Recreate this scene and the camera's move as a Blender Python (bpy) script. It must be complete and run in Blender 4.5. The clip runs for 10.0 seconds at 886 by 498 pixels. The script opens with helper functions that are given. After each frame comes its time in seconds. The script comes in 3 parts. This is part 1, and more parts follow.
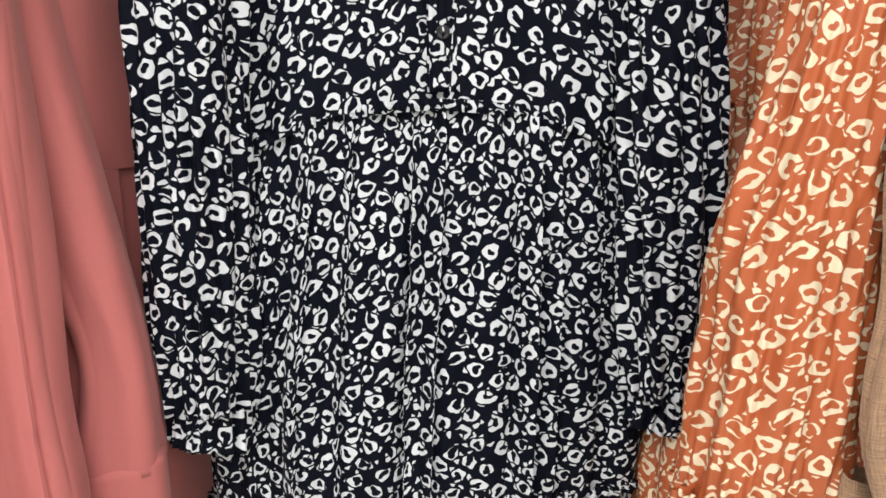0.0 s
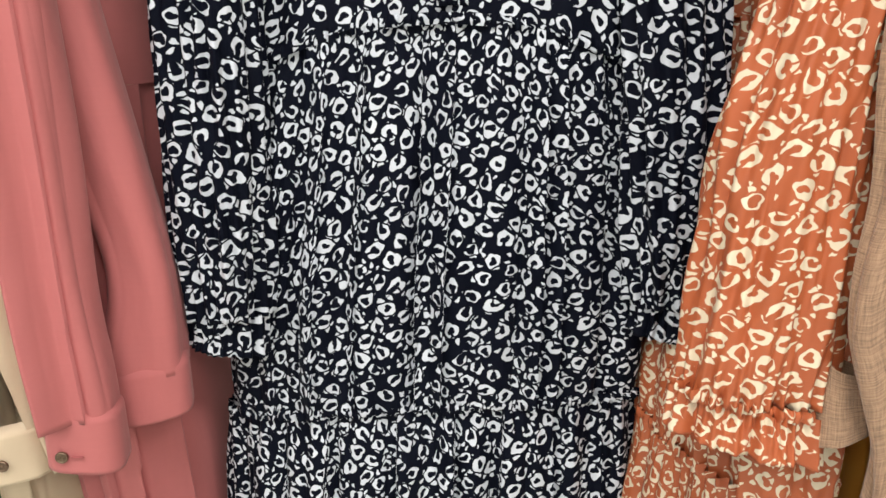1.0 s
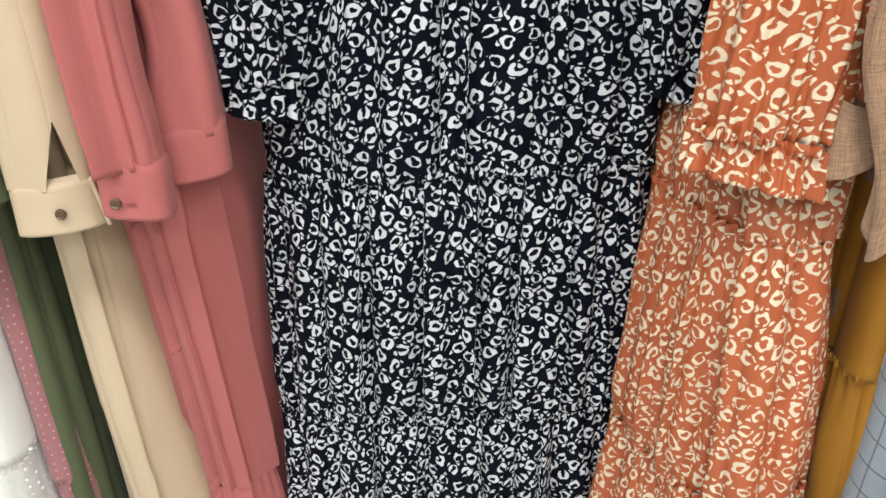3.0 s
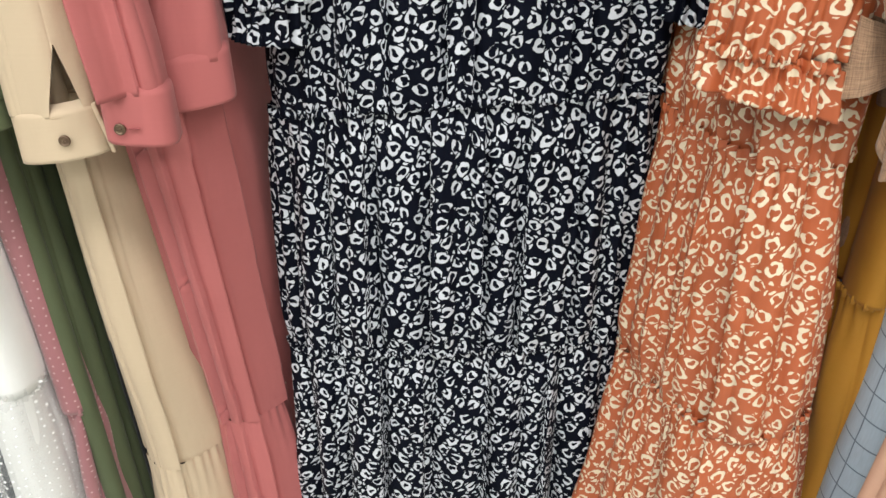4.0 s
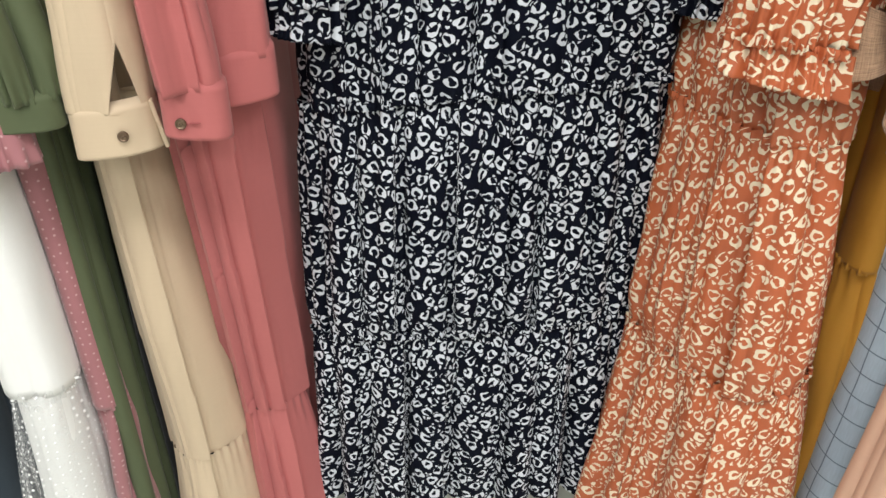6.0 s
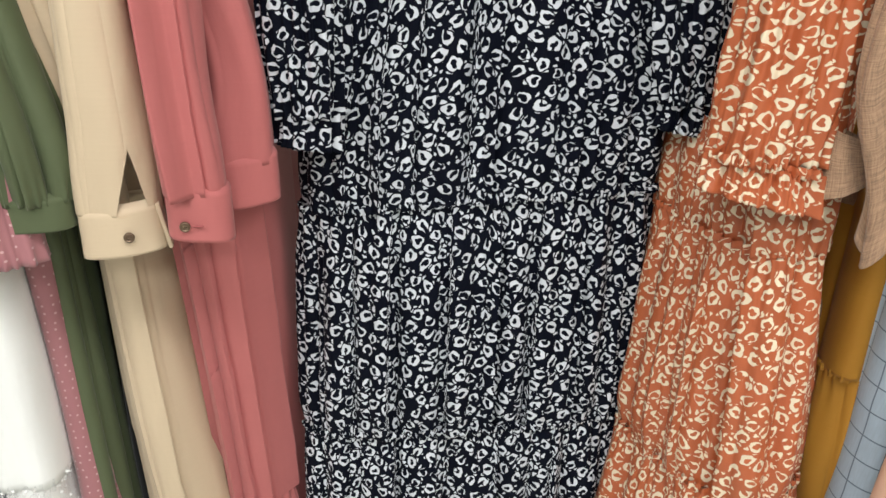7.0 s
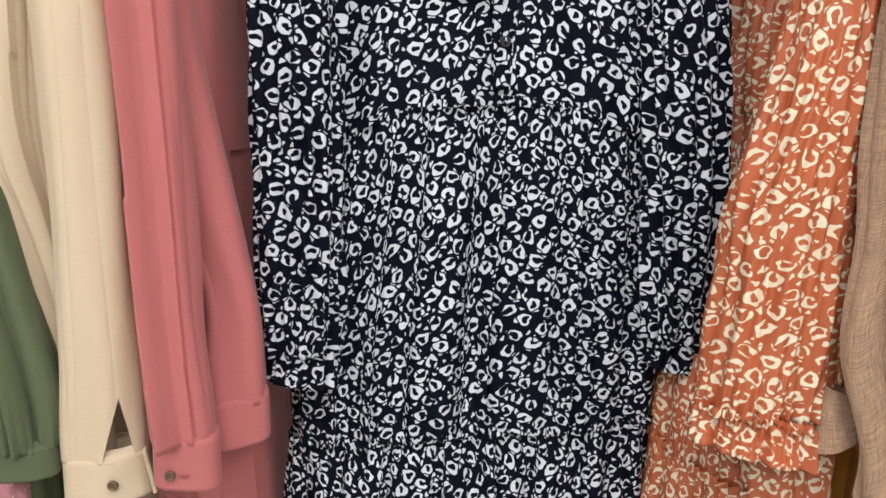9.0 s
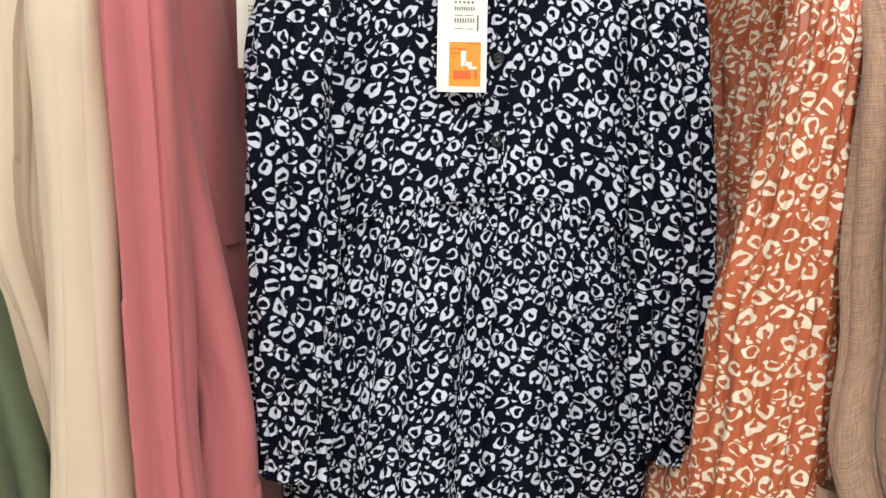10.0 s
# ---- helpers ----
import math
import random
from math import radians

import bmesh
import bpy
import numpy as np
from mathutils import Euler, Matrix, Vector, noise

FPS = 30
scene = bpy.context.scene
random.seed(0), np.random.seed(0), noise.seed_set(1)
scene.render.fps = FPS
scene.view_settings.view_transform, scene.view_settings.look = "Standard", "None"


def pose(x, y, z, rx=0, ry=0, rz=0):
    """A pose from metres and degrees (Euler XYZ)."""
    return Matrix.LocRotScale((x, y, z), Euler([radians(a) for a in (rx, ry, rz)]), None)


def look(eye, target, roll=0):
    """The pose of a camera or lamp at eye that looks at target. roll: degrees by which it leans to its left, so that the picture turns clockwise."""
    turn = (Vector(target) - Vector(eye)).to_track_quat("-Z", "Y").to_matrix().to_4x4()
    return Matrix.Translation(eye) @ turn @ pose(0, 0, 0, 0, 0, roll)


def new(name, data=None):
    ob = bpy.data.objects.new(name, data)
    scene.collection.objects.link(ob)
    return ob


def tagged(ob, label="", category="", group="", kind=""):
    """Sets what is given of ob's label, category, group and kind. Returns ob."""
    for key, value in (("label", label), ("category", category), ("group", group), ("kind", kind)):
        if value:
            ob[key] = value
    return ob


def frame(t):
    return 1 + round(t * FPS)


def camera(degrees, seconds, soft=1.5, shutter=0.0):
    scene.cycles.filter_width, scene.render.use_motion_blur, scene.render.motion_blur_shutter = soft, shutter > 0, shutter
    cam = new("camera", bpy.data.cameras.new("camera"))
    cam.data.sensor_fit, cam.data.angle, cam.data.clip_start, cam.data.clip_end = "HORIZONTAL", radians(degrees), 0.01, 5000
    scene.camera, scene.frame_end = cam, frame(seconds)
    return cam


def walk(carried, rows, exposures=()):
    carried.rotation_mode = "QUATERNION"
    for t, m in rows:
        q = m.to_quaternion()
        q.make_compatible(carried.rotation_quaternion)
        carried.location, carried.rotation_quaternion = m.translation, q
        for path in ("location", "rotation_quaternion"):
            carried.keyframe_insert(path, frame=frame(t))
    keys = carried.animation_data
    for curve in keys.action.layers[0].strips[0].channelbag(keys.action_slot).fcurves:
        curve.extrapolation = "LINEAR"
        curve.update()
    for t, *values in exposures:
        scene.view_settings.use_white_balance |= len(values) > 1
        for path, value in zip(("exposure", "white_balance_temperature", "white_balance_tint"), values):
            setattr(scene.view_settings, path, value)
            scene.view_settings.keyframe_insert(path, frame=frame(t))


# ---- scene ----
cam = camera(58.2, 10.0)
PATH = [
    (0, (-0.003, -0.016, 1.263), (0.006, 1.935, 0.823), 0.0),
    (0.5, (0.003, -0.037, 1.248), (-0.009, 1.906, 0.773), 0.1),
    (1, (0.002, -0.049, 1.233), (-0.026, 1.874, 0.681), -0.2),
    (1.5, (-0.001, -0.07, 1.212), (-0.034, 1.831, 0.593), -0.6),
    (2, (-0.009, -0.096, 1.192), (-0.042, 1.782, 0.506), -0.6),
    (2.5, (-0.008, -0.109, 1.174), (-0.061, 1.728, 0.386), -0.7),
    (4, (-0.017, -0.12, 1.133), (-0.078, 1.629, 0.163), -1.2),
    (4.5, (-0.017, -0.133, 1.123), (-0.088, 1.597, 0.122), -1.2),
    (5, (-0.05, -0.136, 1.115), (-0.092, 1.573, 0.077), -0.9),
    (5.2, (-0.085, -0.13, 1.123), (-0.073, 1.562, 0.058), -0.4),
    (6.5, (-0.121, -0.184, 1.149), (-0.006, 1.613, 0.279), -0.5),
    (7, (-0.114, -0.183, 1.167), (-0.002, 1.657, 0.391), 0.5),
    (7.5, (-0.108, -0.184, 1.186), (-0.004, 1.695, 0.508), 0.7),
    (8, (-0.106, -0.185, 1.207), (-0.005, 1.724, 0.621), 0.8),
    (8.5, (-0.115, -0.177, 1.229), (0.004, 1.762, 0.753), 0.8),
    (9, (-0.105, -0.164, 1.249), (0.008, 1.792, 0.846), 0.9),
    (9.5, (-0.103, -0.161, 1.272), (0.017, 1.808, 0.942), 1.0),
    (10, (-0.11, -0.171, 1.286), (0.03, 1.808, 1.031), 1.0),
]
walk(cam, [(t, look(eye, target, roll)) for t, eye, target, roll in PATH], [(0, 0.14, 6800, 12), (2, 0.09, 6500, 10), (5, 0.02, 6500, 10), (7, -0.03, 6500, 10), (8.5, -0.03, 6450, 12), (10, -0.02, 6350, 14)])

# ---- light ----
world = bpy.data.worlds.new("shop_world")
scene.world = world
world.use_nodes = True
world.node_tree.nodes["Background"].inputs[0].default_value = (0.9, 0.95, 1.0, 1)
world.node_tree.nodes["Background"].inputs[1].default_value = 0.045

PANELS = [(x, y) for x in (-1.7, -0.1, 1.5) for y in (-0.85, -2.7)]
LAMP_WATTS = 29.0
CEILING = 3.0


def ceiling_lamp(x, y):
    data = bpy.data.lights.new("panel_light", "AREA")
    data.shape, data.size, data.size_y = "RECTANGLE", 1.1, 0.5
    data.energy, data.color = LAMP_WATTS, (0.97, 0.985, 1.0)
    new("panel_light", data).matrix_world = pose(x, y, CEILING - 0.07)


for lamp_x, lamp_y in PANELS:
    ceiling_lamp(lamp_x, lamp_y)


# ---- materials ----
class Nodes:
    """Short hand for building a node tree."""

    def __init__(self, name):
        self.mat = bpy.data.materials.new(name)
        self.mat.use_nodes = True
        self.tree = self.mat.node_tree
        self.bsdf = self.tree.nodes["Principled BSDF"]

    def link(self, a, b):
        self.tree.links.new(a, b)

    def node(self, kind, operation="", data_type="", voronoi_dimensions="", feature="", rotation_type="", uv_map=""):
        n = self.tree.nodes.new(kind)
        if operation:
            n.operation = operation
        if data_type:
            n.data_type = data_type
        if voronoi_dimensions:
            n.voronoi_dimensions = voronoi_dimensions
        if feature:
            n.feature = feature
        if rotation_type:
            n.rotation_type = rotation_type
        if uv_map:
            n.uv_map = uv_map
        return n

    def put(self, socket, value):
        if isinstance(value, bpy.types.NodeSocket):
            self.link(value, socket)
        else:
            socket.default_value = value

    def math(self, op, a, b=0.0, c=0.0):
        n = self.node("ShaderNodeMath", operation=op)
        for i, v in enumerate((a, b, c)):
            self.put(n.inputs[i], v)
        return n.outputs[0]

    def vec(self, op, a, b=(0, 0, 0)):
        n = self.node("ShaderNodeVectorMath", operation=op)
        self.put(n.inputs[0], a)
        if op == "SCALE":
            self.put(n.inputs["Scale"], b)
        else:
            self.put(n.inputs[1], b)
        return n.outputs[1] if op == "LENGTH" else n.outputs[0]

    def ramp(self, x, lo, hi, a=0.0, b=1.0):
        n = self.node("ShaderNodeMapRange")
        for i, v in enumerate((x, lo, hi, a, b)):
            self.put(n.inputs[i], v)
        return n.outputs[0]

    def mix(self, f, a, b):
        n = self.node("ShaderNodeMix", data_type="RGBA")
        self.put(n.inputs[0], f)
        self.put(n.inputs[6], (*a, 1) if isinstance(a, tuple) else a)
        self.put(n.inputs[7], (*b, 1) if isinstance(b, tuple) else b)
        return n.outputs[2]

    def noise(self, vector, scale, detail=2.0):
        n = self.node("ShaderNodeTexNoise")
        self.link(vector, n.inputs["Vector"])
        n.inputs["Scale"].default_value, n.inputs["Detail"].default_value = scale, detail
        return n

    def uv(self):
        return self.node("ShaderNodeUVMap", uv_map="UVMap").outputs[0]

    def bump(self, height, strength, distance):
        n = self.node("ShaderNodeBump")
        n.inputs["Strength"].default_value, n.inputs["Distance"].default_value = strength, distance
        self.link(height, n.inputs["Height"])
        self.link(n.outputs[0], self.bsdf.inputs["Normal"])

    def set(self, **kw):
        for k, v in kw.items():
            self.put(self.bsdf.inputs[k.replace("_", " ")], v)


def stretch(k, uv, sx, sy):
    return k.vec("MULTIPLY", uv, (sx, sy, 1.0))


def fabric(name, colour, rough=0.8, sheen=0.25, slub=0.05, weave=0.25, thread=1500.0):
    """Plain woven cloth: fine weave, long slubs, soft shading of the dye."""
    k = Nodes(name)
    uv = k.uv()
    across = k.noise(stretch(k, uv, 22, 420), 1.0, 3)
    broad = k.noise(stretch(k, uv, 9, 5), 1.0, 2)
    tone = k.math("ADD", k.math("MULTIPLY", k.math("SUBTRACT", across.outputs[0], 0.5), slub * 2.2), k.math("MULTIPLY", k.math("SUBTRACT", broad.outputs[0], 0.5), 0.12))
    dark = tuple(c * 0.72 for c in colour)
    light = tuple(min(1, c * 1.22) for c in colour)
    k.set(Base_Color=k.mix(k.math("ADD", tone, 0.5), dark, light), Roughness=rough, Sheen_Weight=sheen * 0.4, Sheen_Roughness=0.45, Specular_IOR_Level=0.3)
    grain = k.noise(stretch(k, uv, thread, thread * 0.7), 1.0, 2)
    wrinkle = k.noise(stretch(k, uv, 34, 10), 1.0, 3)
    crease = k.noise(stretch(k, uv, 16, 26), 1.0, 4)
    relief = k.math("ADD", k.math("MULTIPLY", wrinkle.outputs[0], 0.6), k.math("MULTIPLY", crease.outputs[0], 0.4))
    k.bump(k.math("ADD", relief, k.math("MULTIPLY", grain.outputs[0], weave * 0.16)), 0.5, 0.006)
    return k.mat


def leopard(name, ground, mark, rough=0.6, sheen=0.0, spec=0.08, cell=0.0198):
    """Animal print of uneven closed rings, open hooks, solid spots and small dashes on cloth."""
    k = Nodes(name)
    uv = k.uv()
    slant = k.node("ShaderNodeVectorRotate", rotation_type="Z_AXIS")
    k.link(uv, slant.inputs["Vector"])
    slant.inputs["Angle"].default_value = radians(27)
    p = k.vec("SCALE", slant.outputs[0], 1.0 / cell)
    wob = k.noise(p, 2.6, 1)
    p = k.vec("ADD", p, k.vec("SCALE", k.vec("SUBTRACT", wob.outputs["Color"], (0.5, 0.5, 0.5)), 0.16))

    def scatter(at, randomness):
        vor = k.node("ShaderNodeTexVoronoi", voronoi_dimensions="2D", feature="F1")
        k.link(at, vor.inputs["Vector"])
        vor.inputs["Scale"].default_value, vor.inputs["Randomness"].default_value = 1.0, randomness
        rnd = k.node("ShaderNodeSeparateColor")
        k.link(vor.outputs["Color"], rnd.inputs[0])
        flat = k.vec("MULTIPLY", k.vec("SUBTRACT", at, vor.outputs["Position"]), (1, 1, 0))
        turn = k.node("ShaderNodeVectorRotate", rotation_type="Z_AXIS")
        k.link(flat, turn.inputs["Vector"])
        k.link(k.math("MULTIPLY", rnd.outputs[0], 43.98), turn.inputs["Angle"])
        return turn.outputs[0], rnd.outputs

    def polar(v):
        sep = k.node("ShaderNodeSeparateXYZ")
        k.link(v, sep.inputs[0])
        return k.vec("LENGTH", v), k.math("ARCTAN2", sep.outputs[1], sep.outputs[0])

    def wave(angle, times, phase, depth):
        return k.math("MULTIPLY", k.math("COSINE", k.math("ADD", k.math("MULTIPLY", angle, times), phase)), depth)

    d, (r1, r2, r3) = scatter(p, 0.25)
    d = k.vec("MULTIPLY", d, (0.93, 1.10, 0))
    r4 = k.math("FRACT", k.math("MULTIPLY", r2, 7.31))
    r5 = k.math("FRACT", k.math("MULTIPLY", r3, 5.77))
    radius, angle = polar(d)
    ph1, ph2 = k.math("MULTIPLY", r4, 6.283), k.math("MULTIPLY", r5, 6.283)
    lump = k.math("ADD", wave(angle, 3.0, ph1, 0.11), k.math("ADD", wave(angle, 2.0, ph2, 0.09), wave(angle, 5.0, ph1, 0.06)))
    outer = k.math("MULTIPLY", k.math("ADD", 0.295, k.math("MULTIPLY", r2, 0.10)), k.math("ADD", 1.0, lump))
    hole_d, hole_a = polar(k.vec("SUBTRACT", d, (0.035, 0.025, 0)))
    hole = k.math("MULTIPLY", k.math("ADD", 0.145, k.math("MULTIPLY", r5, 0.085)), k.math("ADD", 1.0, k.math("ADD", wave(hole_a, 2.0, ph1, 0.25), wave(hole_a, 3.0, ph2, 0.16))))
    border = k.node("ShaderNodeTexVoronoi", voronoi_dimensions="2D", feature="DISTANCE_TO_EDGE")
    k.link(p, border.inputs["Vector"])
    border.inputs["Scale"].default_value, border.inputs["Randomness"].default_value = 1.0, 0.25
    inset = k.math("SUBTRACT", border.outputs["Distance"], k.math("ADD", 0.08, k.math("MULTIPLY", r4, 0.05)))
    body = k.ramp(k.math("MINIMUM", k.math("SUBTRACT", outer, radius), inset), -0.012, 0.012)
    bore = k.ramp(k.math("SUBTRACT", hole_d, hole), -0.012, 0.012)
    # the mouth of the hooks: a straight-sided cut from the hole outwards
    cut = k.node("ShaderNodeSeparateXYZ")
    k.link(d, cut.inputs[0])
    width = k.math("ADD", 0.05, k.math("MULTIPLY", r4, 0.11))
    mouth = k.math("MULTIPLY", k.ramp(k.math("SUBTRACT", width, k.math("ABSOLUTE", k.math("SUBTRACT", cut.outputs[1], k.math("MULTIPLY", cut.outputs[0], 0.35)))), -0.012, 0.012), k.math("GREATER_THAN", cut.outputs[0], 0.0))
    mouth = k.math("MULTIPLY", mouth, k.math("GREATER_THAN", r3, 0.30))
    # a second notch makes some of them crooked
    notch = k.math("MULTIPLY", k.ramp(k.math("SUBTRACT", 0.04, k.math("ABSOLUTE", k.math("ADD", cut.outputs[0], 0.03))), -0.012, 0.012), k.math("GREATER_THAN", cut.outputs[1], 0.06))
    notch = k.math("MULTIPLY", notch, k.math("GREATER_THAN", r3, 0.86))
    ring_mask = k.math("MULTIPLY", k.math("MULTIPLY", body, bore), k.math("SUBTRACT", 1.0, k.math("MAXIMUM", mouth, notch)))
    q = k.vec("ADD", k.vec("MULTIPLY", p, (2.2, 2.0, 1)), (7.3, 3.1, 0))
    sd, (t1, t2, t3) = scatter(q, 0.85)
    s_r, s_a = polar(k.vec("MULTIPLY", sd, (0.66, 1.12, 0)))
    size = k.math("MULTIPLY", k.math("ADD", 0.12, k.math("MULTIPLY", t2, 0.14)), k.math("ADD", 1.0, wave(s_a, 3.0, k.math("MULTIPLY", t3, 6.283), 0.22)))
    dash = k.math("MULTIPLY", k.ramp(k.math("SUBTRACT", size, s_r), -0.025, 0.025), k.math("GREATER_THAN", t1, 0.3))
    clear = k.ramp(k.math("SUBTRACT", radius, outer), 0.075, 0.10)
    mask = k.math("MAXIMUM", ring_mask, k.math("MULTIPLY", dash, clear))
    fade = k.noise(p, 0.35, 3)
    worn = k.mix(k.ramp(fade.outputs[0], 0.3, 0.75), mark, tuple(c * 0.84 for c in mark))
    tone = k.mix(k.ramp(fade.outputs[0], 0.25, 0.75), ground, tuple(c * 1.3 for c in ground))
    k.set(Base_Color=k.mix(mask, tone, worn), Roughness=rough, Sheen_Weight=sheen, Sheen_Roughness=0.4, Specular_IOR_Level=spec)
    grain = k.noise(stretch(k, uv, 1400, 900), 1.0, 2)
    wrinkle = k.noise(stretch(k, uv, 46, 7), 1.0, 3)
    k.bump(k.math("ADD", wrinkle.outputs[0], k.math("MULTIPLY", grain.outputs[0], 0.03)), 0.5, 0.005)
    return k.mat


def dotted(name, colour, dot, pitch, size, rough=0.75, alpha=1.0):
    """Cloth with a staggered grid of small woven dots."""
    k = Nodes(name)
    uv = k.uv()
    vor = k.node("ShaderNodeTexVoronoi", voronoi_dimensions="2D", feature="F1")
    k.link(k.vec("SCALE", uv, 1 / pitch), vor.inputs["Vector"])
    vor.inputs["Scale"].default_value, vor.inputs["Randomness"].default_value = 1.0, 0.35
    mask = k.ramp(vor.outputs["Distance"], size * 0.85, size * 1.15, 1.0, 0.0)
    broad = k.noise(stretch(k, uv, 12, 6), 1.0, 3)
    base = k.mix(broad.outputs[0], tuple(c * 0.82 for c in colour), tuple(min(1, c * 1.15) for c in colour))
    k.set(Base_Color=k.mix(mask, base, dot), Roughness=rough, Sheen_Weight=0.3)
    if alpha < 1:
        k.set(Alpha=k.math("MAXIMUM", mask, alpha))
    k.bump(k.math("ADD", mask, k.math("MULTIPLY", k.noise(stretch(k, uv, 1200, 800), 1.0, 2).outputs[0], 0.4)), 0.3, 0.0006)
    return k.mat


def checked(name, colour, line, pitch):
    """Pale cloth with a thin windowpane check."""
    k = Nodes(name)
    uv = k.uv()
    wob = k.noise(uv, 14.0, 2)
    uv2 = k.vec("ADD", uv, k.vec("SCALE", k.vec("SUBTRACT", wob.outputs["Color"], (0.5, 0.5, 0.5)), 0.004))
    sep = k.node("ShaderNodeSeparateXYZ")
    k.link(uv2, sep.inputs[0])
    masks = []
    for i in (0, 1):
        m = k.math("PINGPONG", sep.outputs[i], pitch / 2)
        masks.append(k.ramp(m, 0.0006, 0.0011, 1.0, 0.0))
    fine = k.noise(stretch(k, uv, 500, 60), 1.0, 3)
    base = k.mix(fine.outputs[0], tuple(c * 0.85 for c in colour), tuple(min(1, c * 1.15) for c in colour))
    k.set(Base_Color=k.mix(k.math("MULTIPLY", k.math("MAXIMUM", masks[0], masks[1]), 0.85), base, line), Roughness=0.85, Sheen_Weight=0.2)
    k.bump(fine.outputs[0], 0.2, 0.0005)
    return k.mat


def linen_weave(name, colour):
    k = Nodes(name)
    uv = k.uv()
    a = k.noise(stretch(k, uv, 60, 900), 1.0, 2)
    b = k.noise(stretch(k, uv, 900, 60), 1.0, 2)
    t = k.math("ADD", a.outputs[0], b.outputs[0])
    t = k.ramp(t, 0.7, 1.3)
    k.set(Base_Color=k.mix(t, tuple(c * 0.6 for c in colour), tuple(min(1, c * 1.35) for c in colour)), Roughness=0.8, Sheen_Weight=0.25)
    k.bump(t, 0.5, 0.0012)
    return k.mat


def plain(name, colour, rough=0.5, metal=0.0, vary=0.08, scale=40.0):
    k = Nodes(name)
    co = k.node("ShaderNodeTexCoord").outputs["Object"]
    n = k.noise(co, scale, 4)
    k.set(Base_Color=k.mix(n.outputs[0], tuple(c * (1 - vary) for c in colour), tuple(min(1, c * (1 + vary)) for c in colour)), Metallic=metal)
    k.set(Roughness=k.ramp(n.outputs[0], 0.3, 0.7, rough * 0.85, min(1, rough * 1.15)))
    return k.mat


BLACK_PRINT = leopard("black_print_cloth", (0.0030, 0.0038, 0.0080), (0.64, 0.66, 0.70), rough=0.6, spec=0.05)
ORANGE_PRINT = leopard("orange_print_satin", (0.36, 0.085, 0.029), (0.77, 0.65, 0.47), rough=0.44, spec=0.45, cell=0.0192)
PINK = fabric("pink_cloth", (0.45, 0.132, 0.126))
BEIGE = fabric("beige_cloth", (0.58, 0.452, 0.31), rough=0.6)
GREEN = fabric("green_cloth", (0.085, 0.104, 0.050), rough=0.7)
MUSTARD = fabric("mustard_cloth", (0.45, 0.21, 0.024), rough=0.7)
SLATE = fabric("slate_cloth", (0.035, 0.05, 0.065))
BLACK_CLOTH = fabric("black_cloth", (0.006, 0.006, 0.007), rough=0.9)
FUCHSIA = fabric("fuchsia_cloth", (0.14, 0.012, 0.06))
PEACH = fabric("peach_cloth", (0.62, 0.38, 0.27))
WHITE = fabric("white_cloth", (0.88, 0.87, 0.81), slub=0.03)
MAUVE = dotted("mauve_dotted_cloth", (0.34, 0.135, 0.145), (0.56, 0.34, 0.33), 0.0105, 0.12)
TULLE = dotted("white_tulle", (0.9, 0.9, 0.88), (0.92, 0.92, 0.9), 0.012, 0.14, alpha=0.14)
BLUE_CHECK = checked("blue_check_cloth", (0.39, 0.49, 0.58), (0.08, 0.11, 0.16), 0.031)
LINEN = linen_weave("brown_linen", (0.35, 0.21, 0.125))
STITCH_PINK = plain("pink_thread", (0.30, 0.07, 0.07), 0.8)
THREAD_BLACK = plain("black_thread", (0.02, 0.022, 0.03), 0.7)
METAL = plain("antique_metal", (0.19, 0.13, 0.09), 0.38, 1.0, 0.35, 400)
CHROME = plain("chrome", (0.75, 0.75, 0.76), 0.15, 1.0, 0.03)
DARK_PLASTIC = plain("dark_plastic", (0.007, 0.007, 0.009), 0.5)
CARD = plain("tag_card", (0.86, 0.82, 0.66), 0.6, 0, 0.03)
STICKER = plain("orange_sticker", (0.88, 0.27, 0.012), 0.5, 0, 0.08, 300)
STICKER_DARK = plain("orange_ink", (0.75, 0.10, 0.01), 0.5)
INK = plain("grey_ink", (0.12, 0.11, 0.10), 0.6)
WALL = plain("wall_paint", (0.62, 0.60, 0.56), 0.85, 0, 0.05, 6)
CEIL = plain("ceiling_paint", (0.78, 0.78, 0.76), 0.9, 0, 0.03, 5)
TILE = plain("floor_tile", (0.62, 0.64, 0.58), 0.22, 0, 0.10, 9)
GROUT = plain("floor_joint", (0.03, 0.03, 0.028), 0.9)
DIFFUSER = Nodes("lamp_diffuser")
DIFFUSER.set(Emission_Color=(1, 0.97, 0.92, 1), Emission_Strength=3.0)
DIFFUSER = DIFFUSER.mat


# ---- mesh helpers ----
def mesh_object(name, mesh, material, parent=None, label=""):
    mesh.materials.append(material)
    ob = new(name, mesh)
    if parent is not None:
        ob.parent = parent
    return tagged(ob, label) if label else ob


def part(name, bm, material, parent, label=""):
    mesh = bpy.data.meshes.new(name)
    bm.normal_update()
    bm.to_mesh(mesh)
    bm.free()
    return mesh_object(name, mesh, material, parent, label)


def thing(name, label, category, group=""):
    ob = new(name)
    ob.empty_display_size = 0.05
    return tagged(ob, label, category, group)


